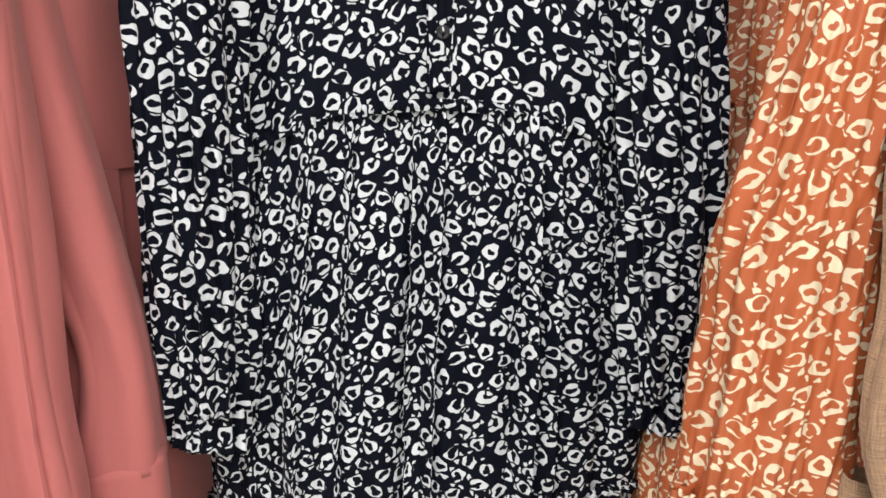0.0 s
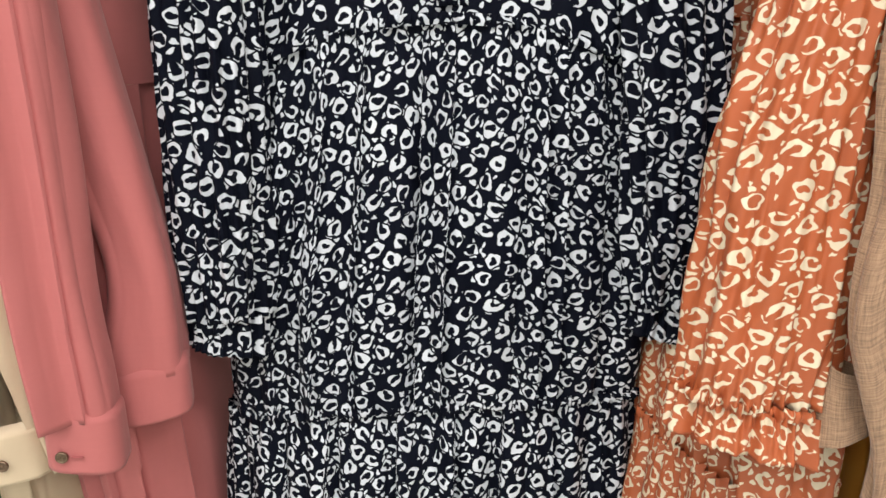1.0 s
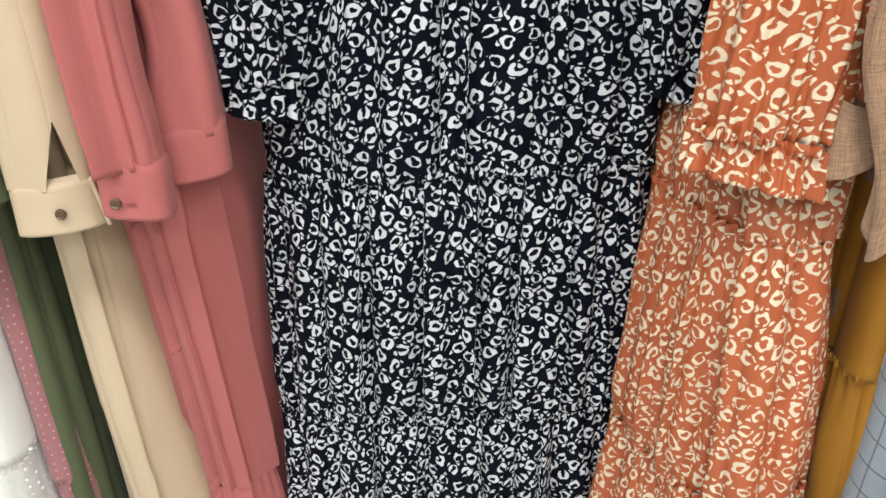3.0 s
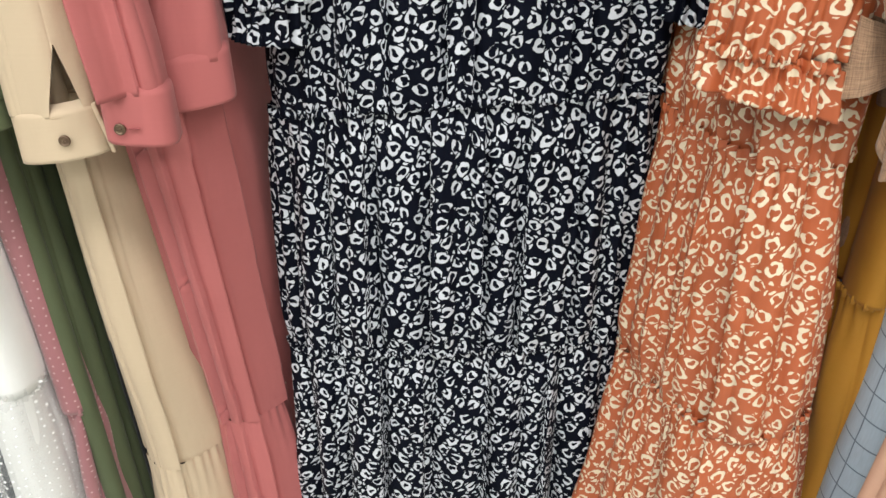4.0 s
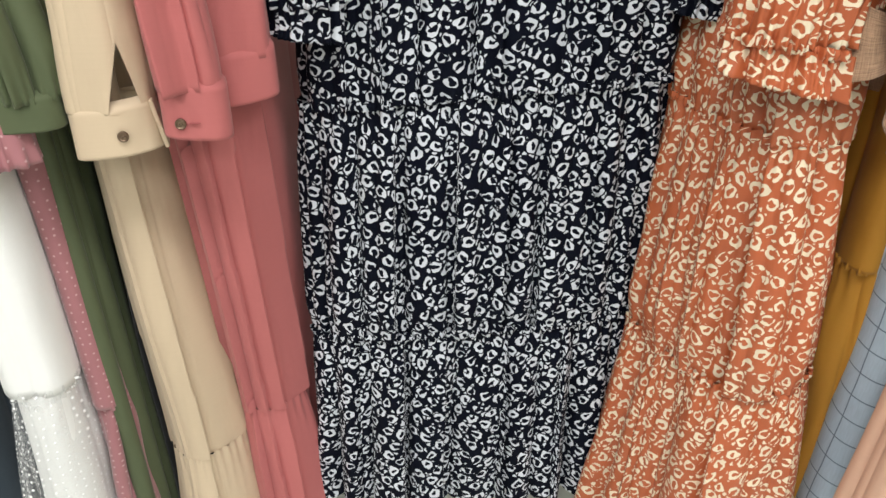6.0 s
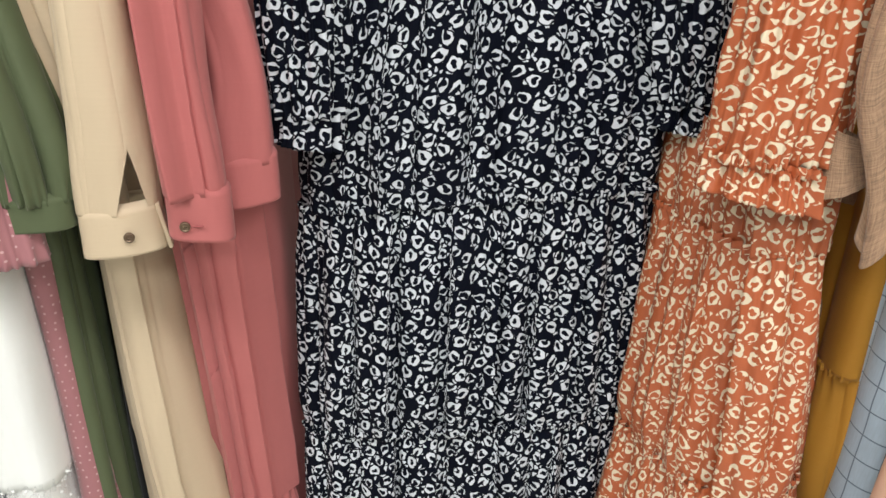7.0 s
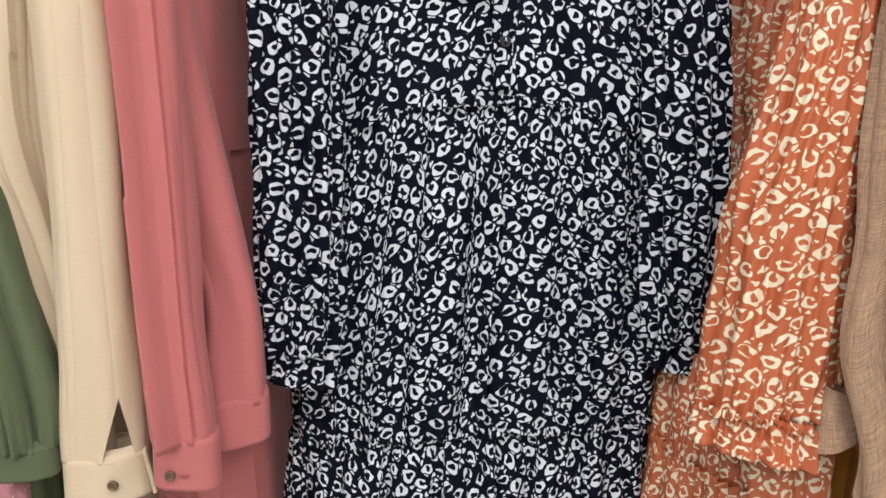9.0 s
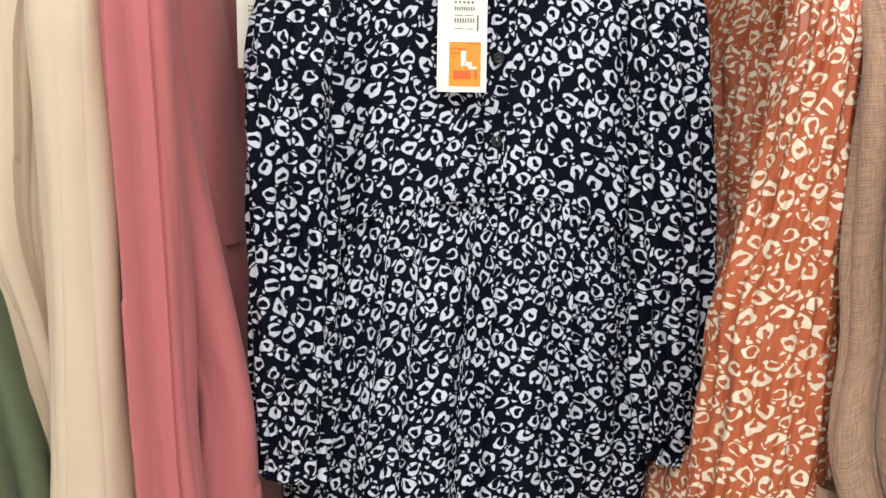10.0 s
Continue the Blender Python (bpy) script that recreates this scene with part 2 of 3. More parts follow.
def box(bm, x0, y0, z0, x1, y1, z1, bevel=0.0):
    made = bmesh.ops.create_cube(bm, size=1.0, matrix=Matrix.LocRotScale(((x0 + x1) / 2, (y0 + y1) / 2, (z0 + z1) / 2), None, (x1 - x0, y1 - y0, z1 - z0)))
    if bevel:
        edges = {e for v in made["verts"] for e in v.link_edges}
        bmesh.ops.bevel(bm, geom=list(edges), offset=bevel, segments=2, affect="EDGES", profile=0.5)
    return bm


def tube(points, radius, sides=10):
    """A round bar along a line of points."""
    bm = bmesh.new()
    pts = [Vector(p) for p in points]
    rings = []
    side = None
    for i, p in enumerate(pts):
        way = (pts[min(i + 1, len(pts) - 1)] - pts[max(i - 1, 0)]).normalized()
        if side is None:
            side = way.orthogonal().normalized()
        side = (side - way * side.dot(way)).normalized()
        up = way.cross(side)
        rings.append([bm.verts.new(p + radius * (math.cos(a) * side + math.sin(a) * up)) for a in [2 * math.pi * j / sides for j in range(sides)]])
    for a, b in zip(rings, rings[1:]):
        for j in range(sides):
            bm.faces.new((a[j], a[(j + 1) % sides], b[(j + 1) % sides], b[j]))
    bm.faces.new(rings[0][::-1])
    bm.faces.new(rings[-1])
    for f in bm.faces:
        f.smooth = True
    return bm


def smooth_keys(keys, x):
    """Rows keyed on their first column, read at x with soft joints."""
    keys = np.array(keys, float)
    order = np.argsort(keys[:, 0])
    keys = keys[order]
    span = keys[-1, 0] - keys[0, 0]
    out = []
    for c in range(1, keys.shape[1]):
        acc = 0
        for d in (-0.05, -0.025, 0, 0.025, 0.05):
            acc = acc + np.interp(np.clip(x + d * span, keys[0, 0], keys[-1, 0]), keys[:, 0], keys[:, c])
        out.append(acc / 5)
    return out


def loft(name, keys, material, parent, folds=(), gather=None, gather_low=None, top=(0, 0), low=(0, 0), rot=0.0, power=2.4, nu=200, nv=60,
         crumple=0.002, seed=1, stiff=False, straight=False, slit=None, label="", shift=(0, 0), lip=True, hem=0.0, pleats=()):
    """A hanging tube of cloth. keys: z, centre x, centre y, half width, half depth, fold depth. folds: count round the tube, weight, drift.
    gather, gather_low: count, depth and reach of the fine pleats under the upper or over the lower seam. top, low: sag towards the sides and slant of the
    two ends. slit: place round the tube, half width, its upper end. pleats: knife
    folds, each its place round the tube, depth and reach (negative: it lies the other way)."""
    rng = np.random.default_rng(seed)
    z_hi, z_lo = max(r[0] for r in keys), min(r[0] for r in keys)
    v = np.linspace(0, 1, nv + 1)
    z = z_hi + (z_lo - z_hi) * v
    cx, cy, hx, hy, amp = smooth_keys(keys, z)
    s = np.arange(nu) / nu
    ang = np.linspace(0, 2 * np.pi, 721)
    ce, se = np.cos(ang + np.pi / 2), np.sin(ang + np.pi / 2)
    ex, ey = np.sign(ce) * np.abs(ce) ** (2 / power), np.sign(se) * np.abs(se) ** (2 / power)
    warp = s + sum(0.018 / n * np.sin(2 * np.pi * (n * s + rng.random())) for n in (1, 2, 3, 5))
    P = np.zeros((nv + 1, nu, 3))
    quiet = np.zeros((nv + 1, nu, 2))
    ca, sa = math.cos(radians(rot)), math.sin(radians(rot))
    if stiff:
        terms = [(int(rng.integers(1, 6)), rng.uniform(2, 9) * rng.choice((-1, 1)), rng.random() * 6.28, rng.uniform(0.3, 1)) for _ in range(9)]
    else:
        terms = [(int(rng.integers(3, 24)), rng.uniform(5, 18) * rng.choice((-1, 1)), rng.random() * 6.28, rng.uniform(0.3, 1)) for _ in range(14)]
    phases = [rng.random() * 6.28 for _ in folds]
    tops = rng.random() * 6.28
    normals = np.zeros((nv + 1, nu, 2))
    for i in range(nv + 1):
        bx, by = ex * hx[i], ey * hy[i]
        arc = np.concatenate([[0], np.cumsum(np.hypot(np.diff(bx), np.diff(by)))])
        x = np.interp(s * arc[-1], arc, bx)
        y = np.interp(s * arc[-1], arc, by)
        tx, ty = np.roll(x, -1) - np.roll(x, 1), np.roll(y, -1) - np.roll(y, 1)
        ln = np.hypot(tx, ty) + 1e-9
        nx, ny = ty / ln, -tx / ln
        f = 0
        for (n, w, drift), ph in zip(folds, phases):
            sway = 2.2 * z[i] if straight else v[i]
            a = 2 * np.pi * n * warp + ph + drift * np.sin(2.2 * sway + ph) + 0.5 * np.sin(2 * np.pi * 2 * s + 1.2 * sway + ph)
            f = f + w * (2 * np.abs(np.sin(a / 2)) ** (0.62 if not stiff else 0.66) - 1.2)
        off = amp[i] * f
        for place, depth, reach in pleats:
            u = (place + 0.004 * np.sin(3.1 * z[i] + 40 * place) - s) / reach
            rise = np.where((u >= 0) & (u < 1), (1 - np.clip(u, 0, 1)) ** 1.6, 0.0)
            dip = np.where((u < 0) & (u > -0.5), -0.75 * np.clip(1 + u / 0.5, 0, 1) ** 2, 0.0)
            off = off + depth * min(1.0, 0.25 + 2.0 * v[i]) * (rise + dip)
        calm = off + 0 * s
        for n, kz, ph, w in terms:
            off = off + crumple * 0.36 * w * np.sin(2 * np.pi * n * s + kz * z[i] * 2.2 + ph)
        for g, dist in ((gather, z_hi - z[i]), (gather_low, z[i] - z_lo)):
            if g:
                n, depth, reach = g
                off = off + depth * math.exp(-dist / reach) * (np.sin(2 * np.pi * n * warp + tops) + 0.6 * np.sin(2 * np.pi * int(n * 0.62) * s + 2 * tops))
        quiet[i, :, 0], quiet[i, :, 1] = x + nx * calm, y + ny * calm
        x, y = x + nx * off, y + ny * off
        edge = np.clip(x / max(hx[i], hy[i]), -1, 1)
        dz = (1 - v[i]) * (-top[0] * edge ** 2 + top[1] * edge) + v[i] * (-low[0] * edge ** 2 + low[1] * edge) + hem * v[i] ** 6 * np.sin(2 * np.pi * 7 * warp + tops)
        P[i, :, 0] = cx[i] + ca * x - sa * y
        P[i, :, 1] = cy[i] + sa * x + ca * y
        P[i, :, 2] = z[i] + dz
        normals[i, :, 0], normals[i, :, 1] = ca * nx - sa * ny, sa * nx + ca * ny
    length = np.zeros((nv + 1, nu + 1))
    for i in range(nv + 1):
        loop = np.vstack([quiet[i], quiet[i, :1]])
        length[i, 1:] = np.cumsum(np.linalg.norm(np.diff(loop, axis=0), axis=1))
    girth = length[:, -1].mean()
    U = length / length[:, -1:] * girth + shift[0]
    V = np.repeat(z[:, None], nu + 1, axis=1) + shift[1]
    rows = [P[i] for i in range(nv + 1)]
    us, vs = [U[i] for i in range(nv + 1)], [V[i] for i in range(nv + 1)]
    if lip:
        for back, inset in ((0, 0.0025), (3, 0.003)):
            r = P[nv - back].copy()
            r[:, :2] -= normals[nv - back] * inset
            rows.append(r)
            us.append(U[nv - back])
            vs.append(V[nv - back])
    count = len(rows)
    verts = np.concatenate(rows)
    faces, uvs = [], []
    for i in range(count - 1):
        for j in range(nu):
            if slit and i < nv:
                s0, half, z_top = slit
                if z[i] < z_top and abs((j + 0.5) / nu - s0) < half * (z_top - z[i]) / (z_top - z_lo):
                    continue
            k = (j + 1) % nu
            faces.append((i * nu + j, (i + 1) * nu + j, (i + 1) * nu + k, i * nu + k))
            uvs += [us[i][j], vs[i][j], us[i + 1][j], vs[i + 1][j], us[i + 1][j + 1], vs[i + 1][j + 1], us[i][j + 1], vs[i][j + 1]]
    mesh = bpy.data.meshes.new(name)
    mesh.from_pydata(verts.tolist(), [], faces)
    layer = mesh.uv_layers.new(name="UVMap")
    layer.data.foreach_set("uv", np.array(uvs, np.float32))
    mesh.polygons.foreach_set("use_smooth", [True] * len(faces))
    mesh.update()
    return mesh_object(name, mesh, material, parent, label)


def ruffle(keys_z, cx, cy, hx, hy, material, parent, count, depth=0.004, height=0.012, top=(0, 0), rot=0.0, seed=3, power=2.4, nu=520, shift=(0, 0)):
    """The narrow crinkled heading along a gathered seam."""
    return loft("seam_ruffle", [(keys_z + height / 2, cx, cy, hx, hy, 0), (keys_z, cx, cy, hx + 0.0015, hy + 0.0015, 0), (keys_z - height / 2, cx, cy, hx, hy, 0)],
                material, parent, gather=(count, depth * 0.5, 0.05), top=top, low=top, rot=rot, nu=nu, nv=6, crumple=0.003, seed=seed, power=power, lip=False, shift=shift)


def button(centre, radius, material, parent, facing=(0, -1, 0), label=""):
    """A round button with a raised rim and two holes' worth of thread."""
    bm = bmesh.new()
    profile = [(0.0, 0.35), (0.42, 0.3), (0.55, 0.22), (0.72, 0.5), (0.88, 0.55), (1.0, 0.35), (1.0, 0.0)]
    sides = 24
    rings = []
    for r, h in profile:
        rings.append([bm.verts.new((r * radius * math.cos(a), r * radius * math.sin(a), h * radius * 0.8)) for a in [2 * math.pi * j / sides for j in range(sides)]] if r else [bm.verts.new((0, 0, h * radius * 0.8))])
    for a, b in zip(rings, rings[1:]):
        for j in range(sides):
            if len(a) == 1:
                bm.faces.new((a[0], b[j], b[(j + 1) % sides]))
            else:
                bm.faces.new((a[j], b[j], b[(j + 1) % sides], a[(j + 1) % sides]))
    for sx in (-0.2, 0.2):
        bmesh.ops.create_uvsphere(bm, u_segments=8, v_segments=6, radius=radius * 0.16, matrix=Matrix.Translation((sx * radius, 0, radius * 0.32)))
    for f in bm.faces:
        f.smooth = True
    turn = Vector(facing).to_track_quat("Z", "Y").to_matrix().to_4x4()
    bm.transform(Matrix.Translation(centre) @ turn)
    return part("button", bm, material, parent, label)


RAIL_Y, RAIL_Z = 0.715, 1.72


def hanger(x, y, turn, width, top):
    """A moulded hanger with a steel hook over the rail."""
    ob = thing("clothes_hanger", "dark plastic clothes hanger with steel hook on the rail", "hanger", "hangers on the rail")
    m = pose(x, y, 0, 0, 0, turn)
    arm = [(-width, 0, top - 0.075), (-width * 0.6, 0, top - 0.035), (-0.03, 0, top), (0, 0, top + 0.006), (0.03, 0, top), (width * 0.6, 0, top - 0.035), (width, 0, top - 0.075)]
    part("arm", tube([m @ Vector(p) for p in arm], 0.006), DARK_PLASTIC, ob)
    hook = [Vector((0, 0, top)), Vector((0, 0, RAIL_Z - 0.03))]
    hook += [Vector((0.018 * math.cos(a), 0, RAIL_Z + 0.018 * math.sin(a))) for a in np.linspace(-math.pi * 0.5, -math.pi * 0.5 + 4.4, 16)]
    spin = Matrix.Translation((x, y, 0)) @ Matrix.Rotation(radians(90), 4, "Z")
    part("hook", tube([spin @ p for p in hook], 0.002, 8), CHROME, ob)
    return ob


# ---- shell of the shop ----
def slab(name, x0, y0, z0, x1, y1, z1, material, label, category):
    bm = box(bmesh.new(), x0, y0, z0, x1, y1, z1)
    ob = part(name, bm, material, None)
    return tagged(ob, label, category, "", "structure")


floor = slab("floor", -4.12, -5.12, -0.12, 4.12, 3.12, -0.004, GROUT, "pale grey polished tile floor with dark joints", "floor")
slab("ceiling", -4, -5, CEILING, 4, 3, CEILING + 0.1, CEIL, "plain white shop ceiling", "ceiling")
slab("wall_north", -4, 3, 0, 4, 3.12, CEILING, WALL, "plain off-white shop wall", "wall")
slab("wall_south", -4, -5.12, 0, 4, -5, CEILING, WALL, "plain off-white shop wall", "wall")
slab("wall_west", -4.12, -5.12, 0, -4, 3.12, CEILING, WALL, "plain off-white shop wall", "wall")
slab("wall_east", 4, -5.12, 0, 4.12, 3.12, CEILING, WALL, "plain off-white shop wall", "wall")

for lamp_x, lamp_y in PANELS:
    fixture = thing("ceiling_light", "white rectangular ceiling light panel", "light", "ceiling light panels")
    bm = bmesh.new()
    for bx0, by0, bx1, by1 in ((-0.6, -0.3, 0.6, -0.262), (-0.6, 0.262, 0.6, 0.3), (-0.6, -0.262, -0.562, 0.262), (0.562, -0.262, 0.6, 0.262)):
        box(bm, lamp_x + bx0, lamp_y + by0, CEILING - 0.05, lamp_x + bx1, lamp_y + by1, CEILING, 0.004)
    part("frame", bm, CEIL, fixture)
    part("diffuser", box(bmesh.new(), lamp_x - 0.56, lamp_y - 0.26, CEILING - 0.04, lamp_x + 0.56, lamp_y + 0.26, CEILING - 0.03), DIFFUSER, fixture)


# ---- the rail ----
rack = thing("clothes_rack", "chrome clothes rail holding dresses on hangers", "clothes rack")
part("rail", tube([(-1.1, RAIL_Y, RAIL_Z), (1.1, RAIL_Y, RAIL_Z)], 0.0125, 16), CHROME, rack)
for sx in (-1.1, 1.1):
    part("post", tube([(sx, RAIL_Y, 0.02), (sx, RAIL_Y, RAIL_Z + 0.012)], 0.016, 16), CHROME, rack)
    part("foot", box(bmesh.new(), sx - 0.02, RAIL_Y - 0.26, 0.0, sx + 0.02, RAIL_Y + 0.26, 0.03, 0.006), CHROME, rack)


# ---- black printed dress, facing out ----
def black_dress():
    ob = thing("dress", "black and white animal print tiered long dress hanging face out", "dress")
    m = BLACK_PRINT
    loft("bodice", [(1.575, 0, 0.70, 0.075, 0.035, 0), (1.55, 0, 0.70, 0.12, 0.04, 0), (1.50, 0, 0.695, 0.175, 0.045, 0.001), (1.40, -0.003, 0.695, 0.182, 0.048, 0.002),
                    (1.235, -0.006, 0.693, 0.178, 0.048, 0.004)], m, ob, folds=((12, 0.8, 0.5), (19, 0.5, 0.4)), low=(0.046, 0.0), crumple=0.002, nu=300, nv=90, seed=11, power=3.0, lip=False)
    loft("collar", [(1.595, 0, 0.70, 0.074, 0.036, 0), (1.572, 0, 0.70, 0.078, 0.038, 0)], m, ob, nu=120, nv=8, seed=5, crumple=0.001, shift=(0.31, 0.2))
    tiers = [
        ("upper_tier", [(1.235, -0.006, 0.693, 0.18, 0.046, 0.004), (1.19, -0.007, 0.693, 0.185, 0.048, 0.006), (1.13, -0.008, 0.693, 0.188, 0.05, 0.006), (1.0, -0.016, 0.693, 0.20, 0.052, 0.008), (0.91, -0.019, 0.693, 0.203, 0.05, 0.007), (0.872, -0.02, 0.693, 0.202, 0.048, 0.004)],
         (0.046, 0.0), (0.006, 0.012), ((13, 0.9, 0.12), (22, 0.5, 0.12), (5, 0.4, 0.1)), 21),
        ("middle_tier", [(0.875, -0.02, 0.693, 0.204, 0.047, 0.002), (0.82, -0.021, 0.693, 0.206, 0.05, 0.007), (0.61, -0.026, 0.693, 0.208, 0.053, 0.0085), (0.572, -0.026, 0.693, 0.206, 0.05, 0.004)],
         (0.006, 0.012), (0.004, 0.010), ((17, 0.9, 0.12), (28, 0.45, 0.15), (7, 0.4, 0.1)), 22),
        ("lower_tier", [(0.575, -0.026, 0.693, 0.208, 0.05, 0.003), (0.52, -0.026, 0.693, 0.208, 0.052, 0.008), (0.29, -0.03, 0.69, 0.212, 0.054, 0.0135)],
         (0.004, 0.010), (0.0, 0.0), ((17, 0.9, 0.1), (24, 0.2, 0.1), (7, 0.3, 0.1)), 23),
    ]
    tucks = {
        21: ((0.33, 0.0070, 0.03), (0.376, 0.0084, 0.03), (0.412, 0.0070, 0.025), (0.481, 0.0098, -0.04), (0.514, 0.0084, 0.03), (0.606, 0.0112, 0.05), (0.632, 0.0070, 0.02), (0.68, 0.0084, 0.03)),
        22: ((0.34, 0.0084, 0.03), (0.39, 0.0112, 0.04), (0.46, 0.0098, -0.04), (0.53, 0.0126, 0.05), (0.575, 0.0070, -0.03), (0.63, 0.0112, 0.04), (0.69, 0.0084, 0.03)),
        23: ((0.33, 0.0084, -0.03), (0.40, 0.0112, 0.05), (0.45, 0.0084, 0.03), (0.54, 0.0126, 0.05), (0.61, 0.0112, -0.04), (0.67, 0.0084, 0.03)),
    }
    for name, keys, top, low, folds, seed in tiers:
        loft(name, keys, m, ob, folds=folds, pleats=tucks[seed], gather=(64, 0.0022, 0.04), gather_low=(58, 0.0014, 0.02) if seed < 23 else None, top=top, low=low, nu=560, nv=110, crumple=0.0009, seed=seed, power=2.8,
             shift=(0.13 * seed, 0.017 * seed), hem=0.004 if seed == 23 else 0.0)
        z, cx, cy, hx, hy, _ = keys[0]
        ruffle(z, cx, cy, hx + 0.001, hy + 0.005, m, ob, 120, 0.006, 0.010, top, seed=seed + 40, power=2.8, shift=(0.4, 0.1))
    for name, keys, seed in (
        ("left", [(1.545, -0.150, 0.69, 0.03, 0.035, 0), (1.50, -0.180, 0.68, 0.04, 0.04, 0.002), (1.38, -0.204, 0.650, 0.043, 0.04, 0.004), (1.14, -0.207, 0.642, 0.042, 0.036, 0.006), (1.02, -0.205, 0.640, 0.041, 0.034, 0.006), (0.975, -0.205, 0.638, 0.034, 0.029, 0.004)], 31),
        ("right", [(1.545, 0.145, 0.69, 0.03, 0.035, 0), (1.50, 0.170, 0.685, 0.036, 0.038, 0.002), (1.38, 0.178, 0.660, 0.040, 0.038, 0.004), (1.14, 0.194, 0.648, 0.042, 0.036, 0.006), (1.04, 0.194, 0.645, 0.038, 0.034, 0.006), (0.985, 0.195, 0.645, 0.028, 0.026, 0.004)], 32),
    ):
        loft("sleeve", keys, m, ob, folds=((5, 0.7, 1.2), (9, 0.5, 1.0)), gather_low=(30, 0.003, 0.03), nu=170, nv=120, crumple=0.0035, seed=seed, shift=(0.21 * seed, 0.05), power=2.3)
        z, cx, cy, hx, hy, _ = keys[-1]
        loft("cuff", [(z + 0.004, cx, cy, hx, hy, 0), (z - 0.02, cx, cy, hx - 0.001, hy - 0.001, 0), (z - 0.032, cx - 0.002, cy, hx + 0.002, hy, 0)], m, ob, gather=(26, 0.002, 0.1), nu=170, nv=14, crumple=0.003, seed=seed + 7,
             low=(0.0, -0.005), shift=(0.9, 0.3))
    placket = loft("button_placket", [(1.57, 0.005, 0.648, 0.013, 0.0035, 0), (1.245, 0.0, 0.6445, 0.013, 0.0035, 0)], m, ob, nu=60, nv=60, crumple=0.002, seed=51, power=5, shift=(0.37, 0.009), label="narrow button band of the same print")
    for z in (1.292, 1.375, 1.458, 1.54):
        button((0.0, 0.6405, z), 0.0056, DARK_PLASTIC, placket, label="small black button")
    return ob


black_dress()
hanger(0.0, RAIL_Y, 0, 0.17, 1.575)


# ---- hang tag on the black dress ----
def hang_tag(x, y, z, w, h, turn, sticker=True, label="cream card price tag with an orange sticker on black dress"):
    ob = thing("hang_tag", label, "price tag")
    m = pose(x, y, z, -4, 0, turn)
    card = box(bmesh.new(), -w / 2, -0.0004, 0, w / 2, 0.0004, h, 0.0)
    card.transform(m)
    part("card", card, CARD, ob)
    if sticker:
        s = box(bmesh.new(), -w * 0.26, -0.0009, h * 0.045, w * 0.38, -0.0005, h * 0.39)
        s.transform(m)
        part("sticker", s, STICKER, ob, "orange square sticker")
        blob = bmesh.new()
        for x0, z0, x1, z1 in ((-0.02, 0.2, 0.08, 0.32), (0.03, 0.2, 0.2, 0.235), (0.14, 0.18, 0.3, 0.2)):
            box(blob, x0 * w, -0.0013, z0 * h, x1 * w, -0.001, z1 * h)
        blob.transform(m)
        part("sticker_mark", blob, CARD, ob, "white shape on the sticker")
        dark = bmesh.new()
        for x0, z0, x1, z1 in ((-0.17, 0.10, 0.18, 0.165), (0.26, 0.10, 0.31, 0.17), (-0.24, 0.335, 0.1, 0.34), (-0.24, 0.30, -0.05, 0.306), (0.1, 0.375, 0.36, 0.382), (-0.22, 0.27, -0.1, 0.275)):
            box(dark, x0 * w, -0.0013, z0 * h, x1 * w, -0.001, z1 * h)
        dark.transform(m)
        part("sticker_print", dark, STICKER_DARK, ob, "darker orange print")
    ink = bmesh.new()
    for row, (zz, hh, n) in enumerate(((0.69, 0.018, 5), (0.635, 0.03, 9), (0.595, 0.006, 2), (0.54, 0.036, 8), (0.49, 0.006, 2))):
        for i in range(n):
            x0 = -0.16 + i * 0.42 / n
            box(ink, x0 * w, -0.0008, zz * h, (x0 + 0.42 / n * (0.55 if n > 2 else 0.8)) * w, -0.0005, (zz + hh) * h)
    box(ink, 0.29 * w, -0.0008, 0.475 * h, 0.325 * w, -0.0005, 0.6 * h)
    ink.transform(m)
    part("printing", ink, INK, ob, "small grey illegible print")
    top = m @ Vector((0, 0, h * 0.97))
    part("string", tube([top, top + Vector((0.008, 0.004, 0.04)), top + Vector((0.03, 0.022, 0.085))], 0.0006, 6), THREAD_BLACK, ob)
    return ob


hang_tag(-0.038, 0.628, 1.340, 0.049, 0.125, -2)
hang_tag(-0.247, 0.675, 1.362, 0.034, 0.09, 18, False, "cream card tag hanging on the pink dress")


